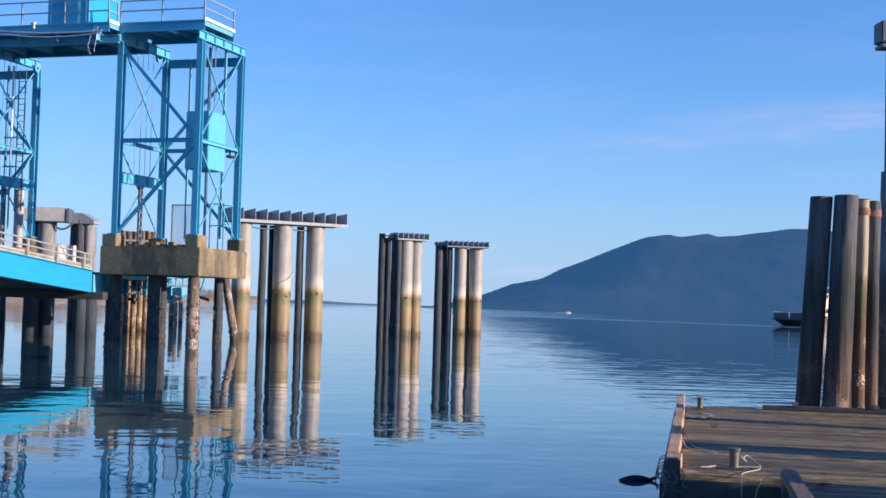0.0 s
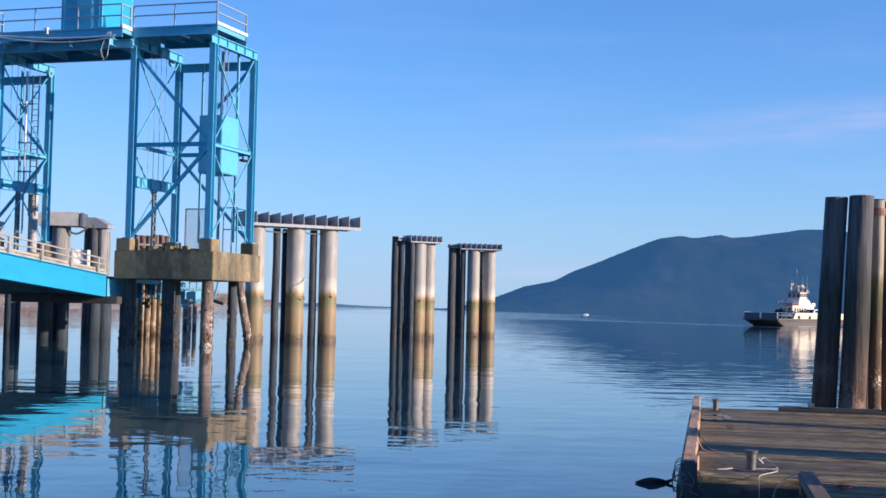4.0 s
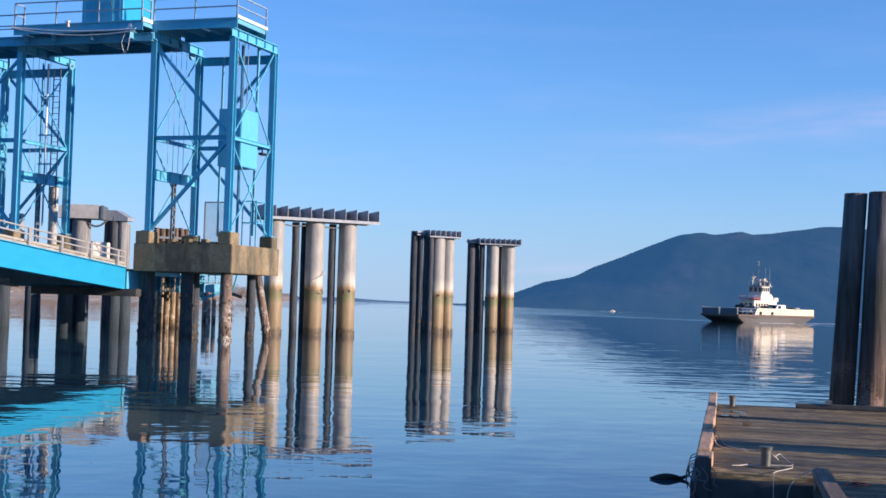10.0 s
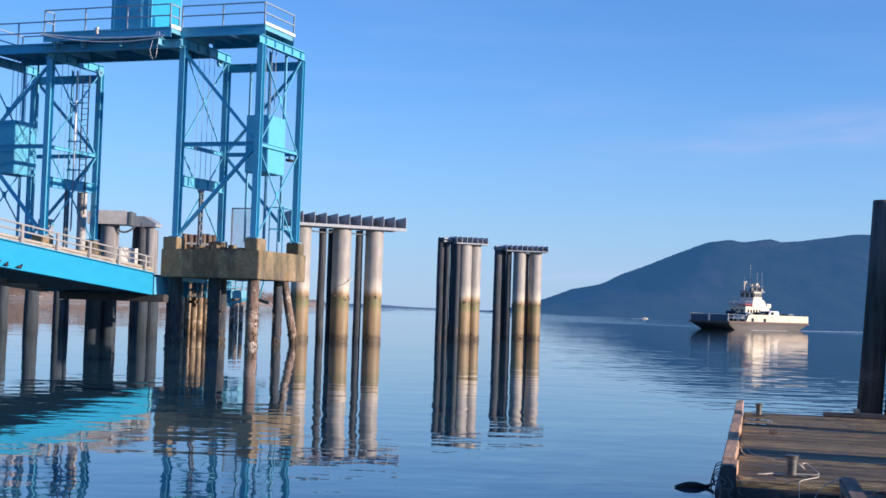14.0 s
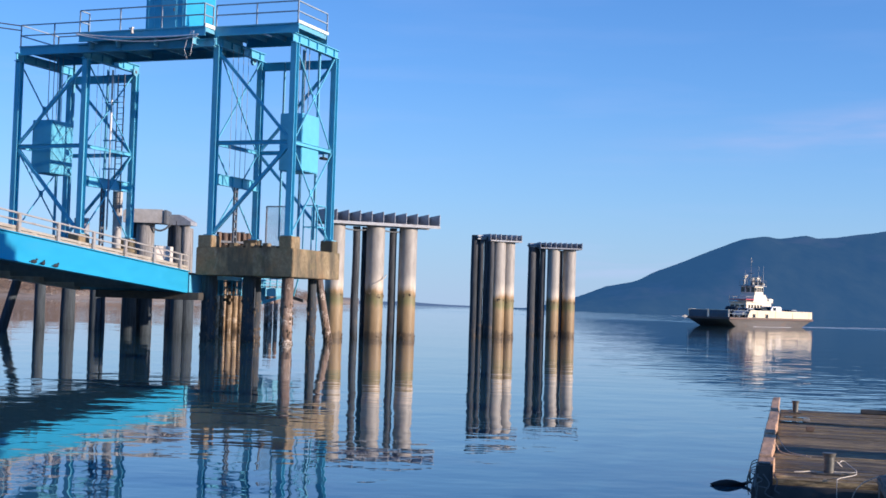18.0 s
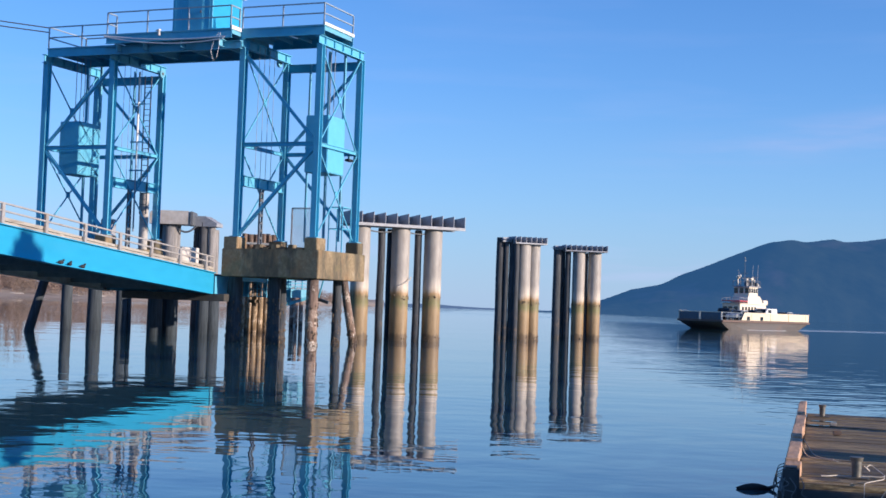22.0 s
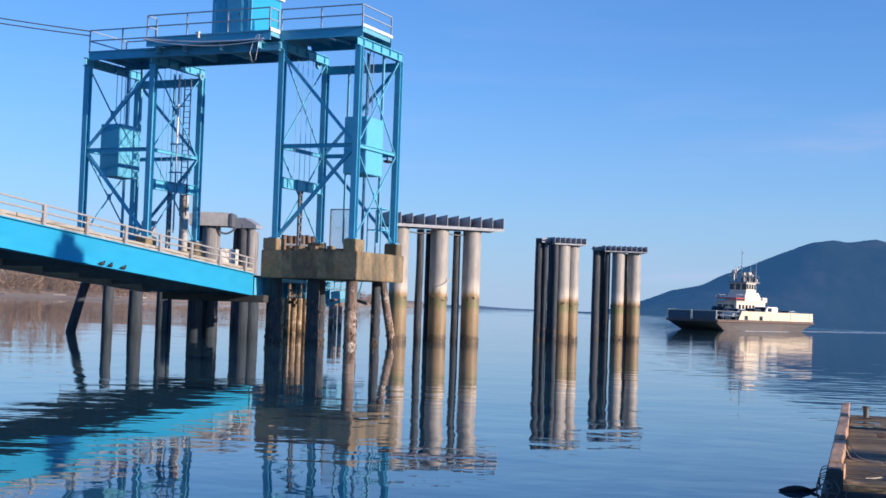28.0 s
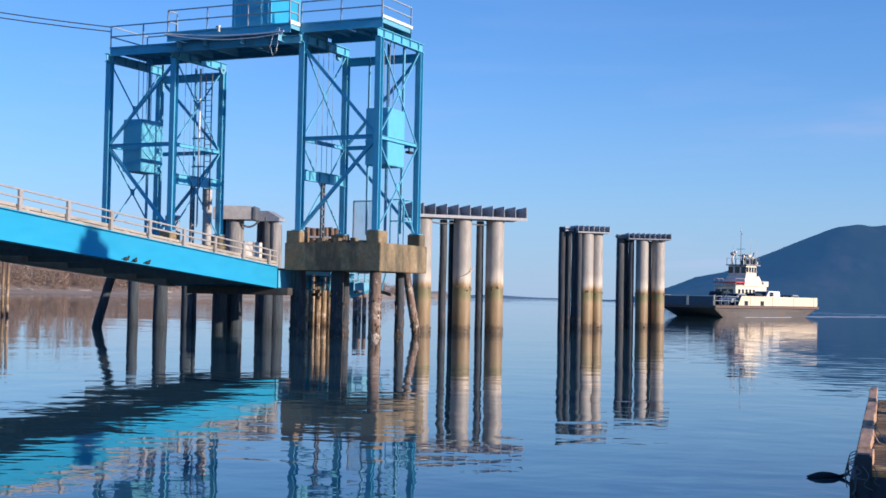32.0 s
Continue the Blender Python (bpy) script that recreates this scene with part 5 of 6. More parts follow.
    a, c, e = (-4.92, 5.85), (-4.64, 6.16), (-3.86, 6.58)
    part("end_plate", standing(a, c, 1.6, 2.96), BLUE, m)
    part("box_plate", standing((-4.48, 5.85), e, 2.02, 2.44), BLUE, m)
    part("box_lid", prism(B(), [(-4.48, 5.85), e, (e[0] - 0.28, e[1] + 0.1), (-4.72, 5.99)], "z", 2.443, 2.47), BLUE, m)
    part("strut", bar(B(), (-4.76, 5.96, 1.66), (-3.9, 6.5, 2.0), 0.12, 0.16), BLUE, m)
    for k in range(4):
        f = k / 3
        x, y = -4.61 + f * 0.80, 5.81 + f * 0.76
        part("upright", box(B(), x - 0.025, y - 0.03, 2.47, x + 0.025, y + 0.03, 2.96), BLUE, m)
    for z in (2.6, 2.78, 2.94):
        part("bar", bar(B(), (-4.65, 5.77, z), (-3.78, 6.60, z), 0.05, 0.05), BLUE, m)
    for x, y in ((-4.6, 5.84), (-3.85, 6.56)):
        part("carrier_arm", box(B(), x - 0.05, 4.66, 2.965, x + 0.05, y + 0.05, 3.05), BLUE_DARK, m)
    part("arm", bar(B(), (-2.35, y0, 3.1), (-2.35, 5.5, 3.05), 0.08, 0.1), BLUE, m)
    part("strut", bar(B(), (-2.6, 5.4, 2.0), (-2.35, 5.45, 3.05), 0.07, 0.07), BLUE, m)
    part("hook", bar(B(), (-2.75, 5.4, 2.02), (-2.0, 5.4, 1.82), 0.12, 0.16), DARK_STEEL, m, "dark hook")
    for x in (-6.78, -6.52, -5.98, -5.74, -5.42):
        part("hanger_bar", box(B(), x - 0.03, 4.9, 1.98, x + 0.03, 4.95, 2.97), BLUE, m)
    for z in (2.02, 2.42, 2.72):
        part("hanger_rail", box(B(), -6.85, 4.952, z - 0.03, -5.35, 4.99, z + 0.03), BLUE, m)
    for x0, x1 in ((-6.86, -6.56), (-5.72, -5.46)):
        part("hanger_plate", box(B(), x0, 5.05, 2.05, x1, 5.08, 2.968, 0.006), BLUE_DARK, m, "dull blue hanger plate")
    part("back_plate", box(B(), -6.4, 5.12, 2.2, -5.9, 5.15, 2.968, 0.006), DARK_STEEL, m, "dark back plate")
    part("hanger_brace", bar(B(), (-6.78, 5.02, 2.05), (-5.98, 5.02, 2.7), 0.05, 0.05), BLUE_DARK, m)
    part("hanger_brace", bar(B(), (-5.42, 5.02, 2.05), (-5.98, 5.02, 2.7), 0.05, 0.05), BLUE_DARK, m)
    part("hanger_beam", box(B(), -6.9, 4.66, 2.975, -3.2, 4.98, 3.08), BLUE_DARK, m)
    part("hanger_chain", rod(B(), (-6.2, 4.83, 2.0), (-6.2, 4.83, 2.97), 0.05, n=8), DARK_STEEL, m, "dark hanging chain")
    part("buffer_block", box(B(), -6.45, 4.7, 1.50, -5.8, 5.1, 2.02, 0.18), MUSSEL, m, "brown timber buffer block")
    # white board on the ramp's far side
    s = thing("white_board", SLIP, "blank white board fixed by the ramp end", "board")
    part("board", box(B(), -9.8, 3.35, 3.6, -9.76, 5.1, 4.5, 0.01), BOARD, s)
    for y in (3.5, 4.95):
        part("leg", box(B(), -9.86, y - 0.03, 3.032, -9.803, y + 0.03, 4.4), RAIL_GREY, s)
    # birds resting on the lower flange
    for i, (y, turn) in enumerate(((-15.5, 70), (-14.8, 100), (-13.8, 80))):
        b = thing("bird", ramp @ pose(xn + 0.10, y, zt(y) - 1.002, 0, 0, turn), "dark plump seabird resting on the girder ledge", "bird", "birds on the ramp girder")
        part("body", ball(B(), 0, 0, 0.09, 0.14, 0.065, 0.075), FEATHER, b, "", True)
        part("head", ball(B(), 0.125, 0, 0.175, 0.042, 0.038, 0.042), FEATHER, b, "", True)
        part("bill", rod(B(), (0.16, 0, 0.175), (0.215, 0, 0.165), 0.016, 0.004, 6), IRON, b)
        part("tail", prism(B(), [(-0.12, -0.035), (-0.24, -0.05), (-0.24, 0.05), (-0.12, 0.035)], "z", 0.07, 0.09), FEATHER, b)
        for q in (-0.03, 0.03):
            part("leg", rod(B(), (0, q, 0.0), (0, q, 0.05), 0.008, n=5), IRON, b)


def build_inner_piles():
    """Old timber piles and the grey dolphin behind the ramp."""
    rows = [(-22.45, 63.0, 2.75, 0.23, (0.72, 0.1)), 
            (-16.6, 63.5, 2.5, 0.36, (0, 0)), (-15.95, 63.9, 2.5, 0.34, (0, 0)), (-15.4, 68.2, 2.7, 0.34, (0, 0)), (-14.95, 68.4, 2.7, 0.36, (0, 0)), (-16.3, 63.95, 2.5, 0.3, (0, 0)),]
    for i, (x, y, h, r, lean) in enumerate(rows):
        timber_pile(x, y, h, r, "dark old timber pile standing behind the ramp", "old piles behind the ramp", 200 + i, lean, TIMBER_SHADED)
    d = thing("capped_dolphin", pose(-19.6, 80.0, 0, 0, 0, 4), "grey concrete-capped dolphin on a steel pipe", "dolphin")
    part("cap", prism(B(), [(-1.72, 6.15), (0.66, 6.15), (0.66, 6.86), (0.56, 6.95), (-1.5, 6.95), (-1.72, 6.8)], "y", -0.8, 0.9), CONCRETE_GREY, d)
    part("end_block", box(B(), 0.663, -0.86, 6.1, 0.84, 0.96, 6.93, 0.03), DARK_STEEL, d, "dark end block")
    slim(d, -0.52, 0.0, 6.15, 0.58, 91, material=TIMBER)
    slim(d, -1.25, 0.3, 6.15, 0.34, 92)
    part("chain", string(B(), sag((-0.1, -0.4, 5.95), (1.0, -0.4, 6.1), 0.3, 8), 0.06), DARK_STEEL, d)
    e = thing("timber_dolphin", pose(-18.2, 80.5, 0, 0, 0, -10), "bundle of tall dark timber piles under a grey cap", "dolphin")
    # right-hand posts use the paler TIMBER to stand in for sun on them
    for i, (x, y, h) in enumerate(((-0.45, 0, 6.3), (0.0, -0.25, 6.35), (0.45, -0.1, 6.1), (0.5, 0.3, 5.95), (-0.1, 0.35, 6.2))):
        slim(e, x, y, h, 0.27, 300 + i, material=TIMBER if i in (2, 3) else TIMBER_DARK)
    bm = B()
    prism(bm, [(-0.8, 6.32), (-0.35, 6.72), (0.15, 6.72), (0.9, 6.3), (0.9, 6.1), (-0.8, 6.1)], "y", -0.5, 0.5)
    part("cap", bm, CAP_STEEL, e)


# ---- the float in the foreground ----
DOCK = pose(2.54, 11.9, 0, 0, 0, -12.83)


def smooth_line(pts, k=5):
    """Points of a smooth curve through pts."""
    v = [Vector(p) for p in pts]
    v = [v[0] * 2 - v[1]] + v + [v[-1] * 2 - v[-2]]
    out = []
    for p0, p1, p2, p3 in zip(v, v[1:], v[2:], v[3:]):
        for i in range(k):
            t = i / k
            out.append(0.5 * (2 * p1 + (p2 - p0) * t + (2 * p0 - 5 * p1 + 4 * p2 - p3) * t * t + (3 * p1 - p0 - 3 * p2 + p3) * t ** 3))
    return out + [v[-2]]


def build_dock():
    d = thing("timber_float", DOCK, "weathered timber float with plank deck and dark wet sides", "dock")
    rnd = random.Random(21)
    part("frame", box(B(), 0.03, 0.03, -0.35, 5.9, 8.9, 0.33, 0.02), FASCIA, d, "dark wet float hull")
    part("near_fascia", box(B(), 0.0, -0.06, 0.12, 5.9, 0.028, 0.345, 0.01), FASCIA, d)
    part("left_fascia", box(B(), -0.16, -0.06, 0.05, 0.028, 8.95, 0.345, 0.03), FASCIA, d)
    part("far_fascia", box(B(), 0.0, 8.902, 0.12, 5.9, 8.97, 0.345, 0.01), FASCIA, d)
    s = thing("access_float", DOCK, "second timber float joined to the first", "dock")
    part("frame", box(B(), 0.88, -7.5, -0.35, 5.9, -0.10, 0.33, 0.02), FASCIA, s, "dark wet float hull")
    part("edge_rail", box(B(), 0.86, -7.5, 0.43, 1.0, -0.28, 0.51, 0.015), EDGE_TIMBER, s, "worn timber edge rail")
    for y in (-0.45, -1.8, -3.4, -5.0, -6.6):
        part("rail_block", box(B(), 0.87, y - 0.12, 0.34, 0.99, y + 0.12, 0.428), EDGE_TIMBER, s)
    # planks, each laid across the float
    meshes = []
    for k in range(4):
        bm = box(B(), 0, 0, 0, 1, 0.168, 0.055)
        for v in bm.verts:
            if v.co.z > 0.02:
                v.co.z += rnd.uniform(-0.005, 0.004)
        bmesh.ops.bevel(bm, geom=bm.edges[:], offset=0.003, segments=1, affect="EDGES")
        meshes.append(mesh_of(bm, PLANK))

    def lay(parent, x0, x1, ya, yb):
        y = ya
        while y + 0.168 < yb:
            cuts = [x0, x1 - rnd.uniform(0.4, 2.2), x1] if rnd.random() < 0.5 else [x0, x1]
            for a, c in zip(cuts, cuts[1:]):
                p = new("plank", meshes[rnd.randrange(4)])
                p.parent = parent
                p.location = (a + rnd.uniform(0, 0.012), y, 0.345 + rnd.uniform(-0.004, 0.004))
                p.scale = (c - a - 0.012, 1, 1)
                p.rotation_euler = (rnd.uniform(-0.006, 0.006), 0, 0)
            y += 0.172
    lay(d, 0.0, 5.9, 0.0, 9.0)
    lay(s, 0.9, 5.9, -7.5, -0.06)
    # raised rail along the left edge: worn lengths, stepped and notched, on blocks
    for y0, y1, z, w in ((0.10, 0.42, 0.43, 0.14), (0.43, 1.55, 0.455, 0.115), (1.57, 2.75, 0.44, 0.12), (2.77, 4.15, 0.46, 0.11), (4.17, 6.4, 0.445, 0.12), (6.42, 9.15, 0.465, 0.105)):
        bm = box(B(), -0.11, y0, z, -0.11 + w, y1, z + 0.105)
        bmesh.ops.subdivide_edges(bm, edges=[e for e in bm.edges if abs(e.verts[0].co.y - e.verts[1].co.y) > 0.2], cuts=5)
        for v in bm.verts:
            v.co += Vector((rnd.uniform(-0.006, 0.006), 0, rnd.uniform(-0.007, 0.005)))
        bmesh.ops.bevel(bm, geom=bm.edges[:], offset=0.008, segments=1, affect="EDGES")
        part("bull_rail", bm, BULL_RAIL, d, "sunlit orange-brown rail timber")
    for y in (0.25, 1.0, 2.1, 3.4, 4.8, 5.8, 7.0, 8.6):
        part("rail_block", box(B(), -0.10, y - 0.13, 0.35, -0.005, y + 0.13, 0.438), BULL_RAIL, d)
    part("corner_post", box(B(), -0.12, -0.08, 0.0, 0.02, 0.11, 0.53, 0.02), FASCIA, d, "dark corner post")
    part("far_rail", box(B(), 1.15, 8.78, 0.402, 5.9, 8.92, 0.465, 0.01), FASCIA, d)
    hoop = part("pile_hoop", box(B(), 1.62, 8.98, 0.36, 2.85, 9.07, 0.46, 0.01), IRON, d, "iron pile hoop")
    for x in (1.62, 2.78):
        part("arm", box(B(), x - 0.03, 8.76, 0.47, x + 0.05, 9.07, 0.52), IRON, hoop)

    def bollard(x, y, h, r, label):
        b = thing("bollard", DOCK @ pose(x, y, 0.4), label, "bollard", "bollards on the float")
        part("base", box(B(), -r * 2.2, -r * 1.5, 0.0, r * 2.2, r * 1.5, 0.015, 0.004), IRON, b)
        part("post", rod(B(), (0, 0, 0.012), (0, 0, h), r * 0.86, r * 1.02, 14), IRON, b, "", True)
        part("rim", rod(B(), (0, 0, h - 0.03), (0, 0, h + 0.005), r * 1.1, r * 1.3, 14), IRON, b, "", True)
    bollard(0.50, 0.55, 0.185, 0.048, "worn iron bollard with pale rope round its foot")
    bollard(0.22, 8.35, 0.17, 0.045, "worn iron bollard at the float's far corner")
    bl = thing("deck_block", DOCK @ pose(0.39, 5.17, 0.4), "small dark timber block lying on the planks", "block")
    part("body", box(B(), -0.05, -0.045, 0, 0.05, 0.045, 0.06, 0.01), EDGE_TIMBER, bl)
    ck = thing("deck_block", DOCK @ pose(0.36, 6.7, 0.4), "small worn timber wedge lying on the planks", "block")
    part("body", box(B(), -0.045, -0.04, 0, 0.045, 0.04, 0.045, 0.008), KERB, ck)
    for x0, x1, y in ((0.06, 0.42, 7.35), (0.05, 0.34, 6.55)):
        pd = thing("puddle", DOCK @ pose((x0 + x1) / 2, y, 0.4085), "shallow rainwater puddle lying on the planks", "puddle", "puddles on the float")
        w = (x1 - x0) / 2
        bm = B()
        ring = [(w * math.cos(k * 0.449) * (1 + 0.12 * math.sin(k * 2.3)), 0.075 * math.sin(k * 0.449) * (1 + 0.2 * math.cos(k * 1.7))) for k in range(14)]
        part("surface", prism(bm, ring, "z", -0.008, 0.0), PUDDLE, pd)
    rope = thing("mooring_rope", DOCK, "pale mooring rope trailing round the bollard and over the edge", "rope", "ropes on the float")
    z = 0.42
    part("strand", string(B(), smooth_line([(0.20, 0.40, z), (0.27, 0.44, z), (0.33, 0.53, z), (0.40, 0.56, z), (0.62, 0.6, z), (0.72, 0.62, z), (0.745, 0.75, z), (0.70, 0.95, z + 0.02), (0.64, 1.0, z + 0.06), (0.60, 0.9, z + 0.05), (0.62, 0.78, z + 0.03), (0.57, 0.7, z + 0.08)]), 0.0042), ROPE, rope)
    part("tail", string(B(), smooth_line([(0.74, 0.66, z), (0.72, 0.42, z), (0.62, 0.2, z), (0.56, 0.02, z), (0.55, -0.085, 0.39), (0.553, -0.1, 0.15), (0.57, -0.1, -0.1)]), 0.0038), ROPE, rope)
    r2 = thing("mooring_rope", DOCK, "pale thin rope looped from the rail across the planks", "rope", "ropes on the float")
    part("strand", string(B(), smooth_line([(0.015, 2.95, 0.52), (0.06, 2.8, 0.47), (0.12, 2.45, z), (0.20, 2.1, z), (0.32, 1.95, z)]), 0.004), ROPE, r2)
    part("strand", string(B(), smooth_line([(0.012, 2.3, 0.5), (0.06, 2.15, 0.43), (0.16, 1.98, z), (0.36, 1.8, z)]), 0.0038), ROPE, r2)
    r3 = thing("mooring_rope", DOCK, "dark red rope lying in a loose heap on the planks", "rope", "ropes on the float")
    part("strand", string(B(), smooth_line([(1.1, -0.62, z), (1.16, -0.5, z), (1.22, -0.57, z), (1.17, -0.7, z), (1.25, -0.62, z + 0.01), (1.31, -0.5, z), (1.25, -0.42, z), (1.18, -0.48, z + 0.01), (1.2, -0.62, z + 0.015)]), 0.006), RED_ROPE, r3)
    r4 = thing("mooring_rope", DOCK, "pale rope tied across the joint of the floats", "rope", "ropes on the float")
    part("strand", string(B(), smooth_line([(0.93, -0.3, 0.515), (0.84, -0.2, 0.47), (0.74, -0.12, 0.40), (0.68, -0.1, 0.30), (0.66, -0.1, 0.16)]), 0.0045), ROPE, r4)
    r5 = thing("mooring_rope", DOCK, "frayed weathered line hung over the float's corner", "rope", "ropes on the float")
    for x0, y, dx, dz in ((-0.135, -0.092, 0.05, 0.30), (-0.10, -0.095, -0.04, 0.24), (-0.06, -0.092, 0.09, 0.20), (0.03, -0.075, 0.05, 0.16), (-0.15, -0.09, 0.14, 0.12)):
        part("strand", string(B(), smooth_line([(x0, y + 0.01, 0.44), (x0 + dx * 0.6, y - 0.01, 0.44 - dz * 0.4), (x0 + dx * 0.2, y - 0.012, 0.44 - dz * 0.8), (x0 + dx, y, 0.44 - dz)]), 0.0055), OLD_LINE, r5)
    for k in range(5):
        y, dz = 0.12 + 0.23 * k + 0.07 * math.sin(k * 5.0), 0.15 + 0.06 * math.sin(k * 2.1)
        part("strand", string(B(), smooth_line([(-0.13, y, 0.44), (-0.19, y + 0.04, 0.40), (-0.20, y + 0.02 * (k % 3), 0.40 - dz * 0.6), (-0.19, y + 0.06, 0.40 - dz)]), 0.0045), OLD_LINE, r5)
    # a black float tied off beside the dock
    f = thing("black_float", pose(2.65, 14.5, 0.012, 0, 0, 8), "black rubber fender float tied off in the water", "float")
    bm = B()
    prof = [(-0.19, 0.006), (-0.15, 0.022), (-0.09, 0.042), (-0.02, 0.052), (0.05, 0.048), (0.11, 0.034), (0.16, 0.018), (0.19, 0.010)]
    for (xa, ra), (xb, rb) in zip(prof, prof[1:]):
        rod(bm, (xa, 0, 0), (xb, 0, 0), ra, rb, 14)
    part("body", bm, BLACK_RUBBER, f, "", True)
    part("eye", rod(B(), (0.16, 0, 0.0), (0.24, 0, 0.03), 0.022, 0.015, 8), BLACK_RUBBER, f)
    part("lanyard", string(B(), [(0.22, 0, 0.03), (0.30, -0.08, 0.12), (0.40, -0.20, 0.28), (0.46, -0.3, 0.40)], 0.008), OLD_LINE, f)
    part("lanyard", string(B(), [(0.22, 0, 0.03), (0.28, -0.35, 0.02), (0.33, -0.6, 0.1), (0.36, -0.8, 0.33)], 0.008), OLD_LINE, f)


def build_fender_piles():
    for i, (x, y, h, r, lx) in enumerate(((6.61, 21.3, 3.72, 0.19, 0.2), (7.0, 21.13, 3.74, 0.205, 0.16), (7.42, 21.22, 3.70, 0.098, 0.045), (7.655, 21.32, 3.68, 0.105, 0.02))):
        p = timber_pile(x, y, h, r, "tall weathered timber fender pile behind the float", "fender piles at the float", 400 + i, (lx, 0), FENDER_PALE if i == 2 else FENDER, "fender_pile")
        part("sawn_head", rod(B(), (lx, 0, h + 0.001), (lx, 0, h + 0.016), r * 0.92, n=14), EDGE_TIMBER, p, "weathered sawn pile head")
        if i > 1:
            part("strap", rod(B(), (lx * 0.95, 0, h - 0.24), (lx * 0.96, 0, h - 0.13), r * 1.07, n=16), RUST, p, "rusty iron strap")
    timber_pile(7.36, 21.75, 2.35, 0.19, "short dark timber pile behind the fender piles", "fender piles at the float", 409, material=TIMBER_DARK)
    # pile clusters added out of view beside the float, to shade its deck
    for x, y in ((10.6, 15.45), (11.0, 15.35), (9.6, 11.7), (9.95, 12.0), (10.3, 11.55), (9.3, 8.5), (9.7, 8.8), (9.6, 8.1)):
        timber_pile(x, y, 3.7, 0.21, "added unseen timber fender pile that shades the float's deck", "fender piles at the float", 480 + x, (0.05, 0), FENDER, "fender_pile")
    # a tall pile cluster added out of view, to cast the shadow on the ramp girder
    g = thing("guide_dolphin", pose(18.15, 29.3, -0.27), "unseen tall timber piles added to shade the ramp girder", "dolphin")
    for i, (x, y, h, r, lean) in enumerate(((-0.1, -0.55, 12.35, 0.24, 0.0), (0.02, -0.2, 12.3, 0.24, 0.0), (0.1, 0.12, 11.95, 0.22, 0.0), (0.16, 0.45, 11.8, 0.2, 0.0), (-0.25, -0.88, 12.0, 0.22, 0.0), (-0.3, -1.15, 11.55, 0.2, 0.0), (-0.34, -1.38, 11.2, 0.16, 0.0))):
        slim(g, x, y, h, r, 450 + i, material=FENDER)
    t = thing("light_pile", pose(8.18, 21.95, 0), "dark timber pile with a slender pole and box at its head", "pile")
    q = new("shaft", pile_mesh(4.24, 0.21, 0.19, TIMBER, 470))
    q.parent = t
    part("pole", rod(B(), (-0.09, 0, 4.15), (-0.09, 0, 6.285), 0.03, n=8), DARK_STEEL, t)
    part("head_box", box(B(), -0.26, -0.2, 6.372, 0.4, 0.2, 6.73, 0.02), DARK_STEEL, t)
    part("head_stem", box(B(), -0.02, -0.05, 6.346, 0.1, 0.05, 6.371), DARK_STEEL, t)
    part("head_bracket", box(B(), -0.24, -0.18, 6.287, 0.38, 0.18, 6.345, 0.005), DARK_STEEL, t)


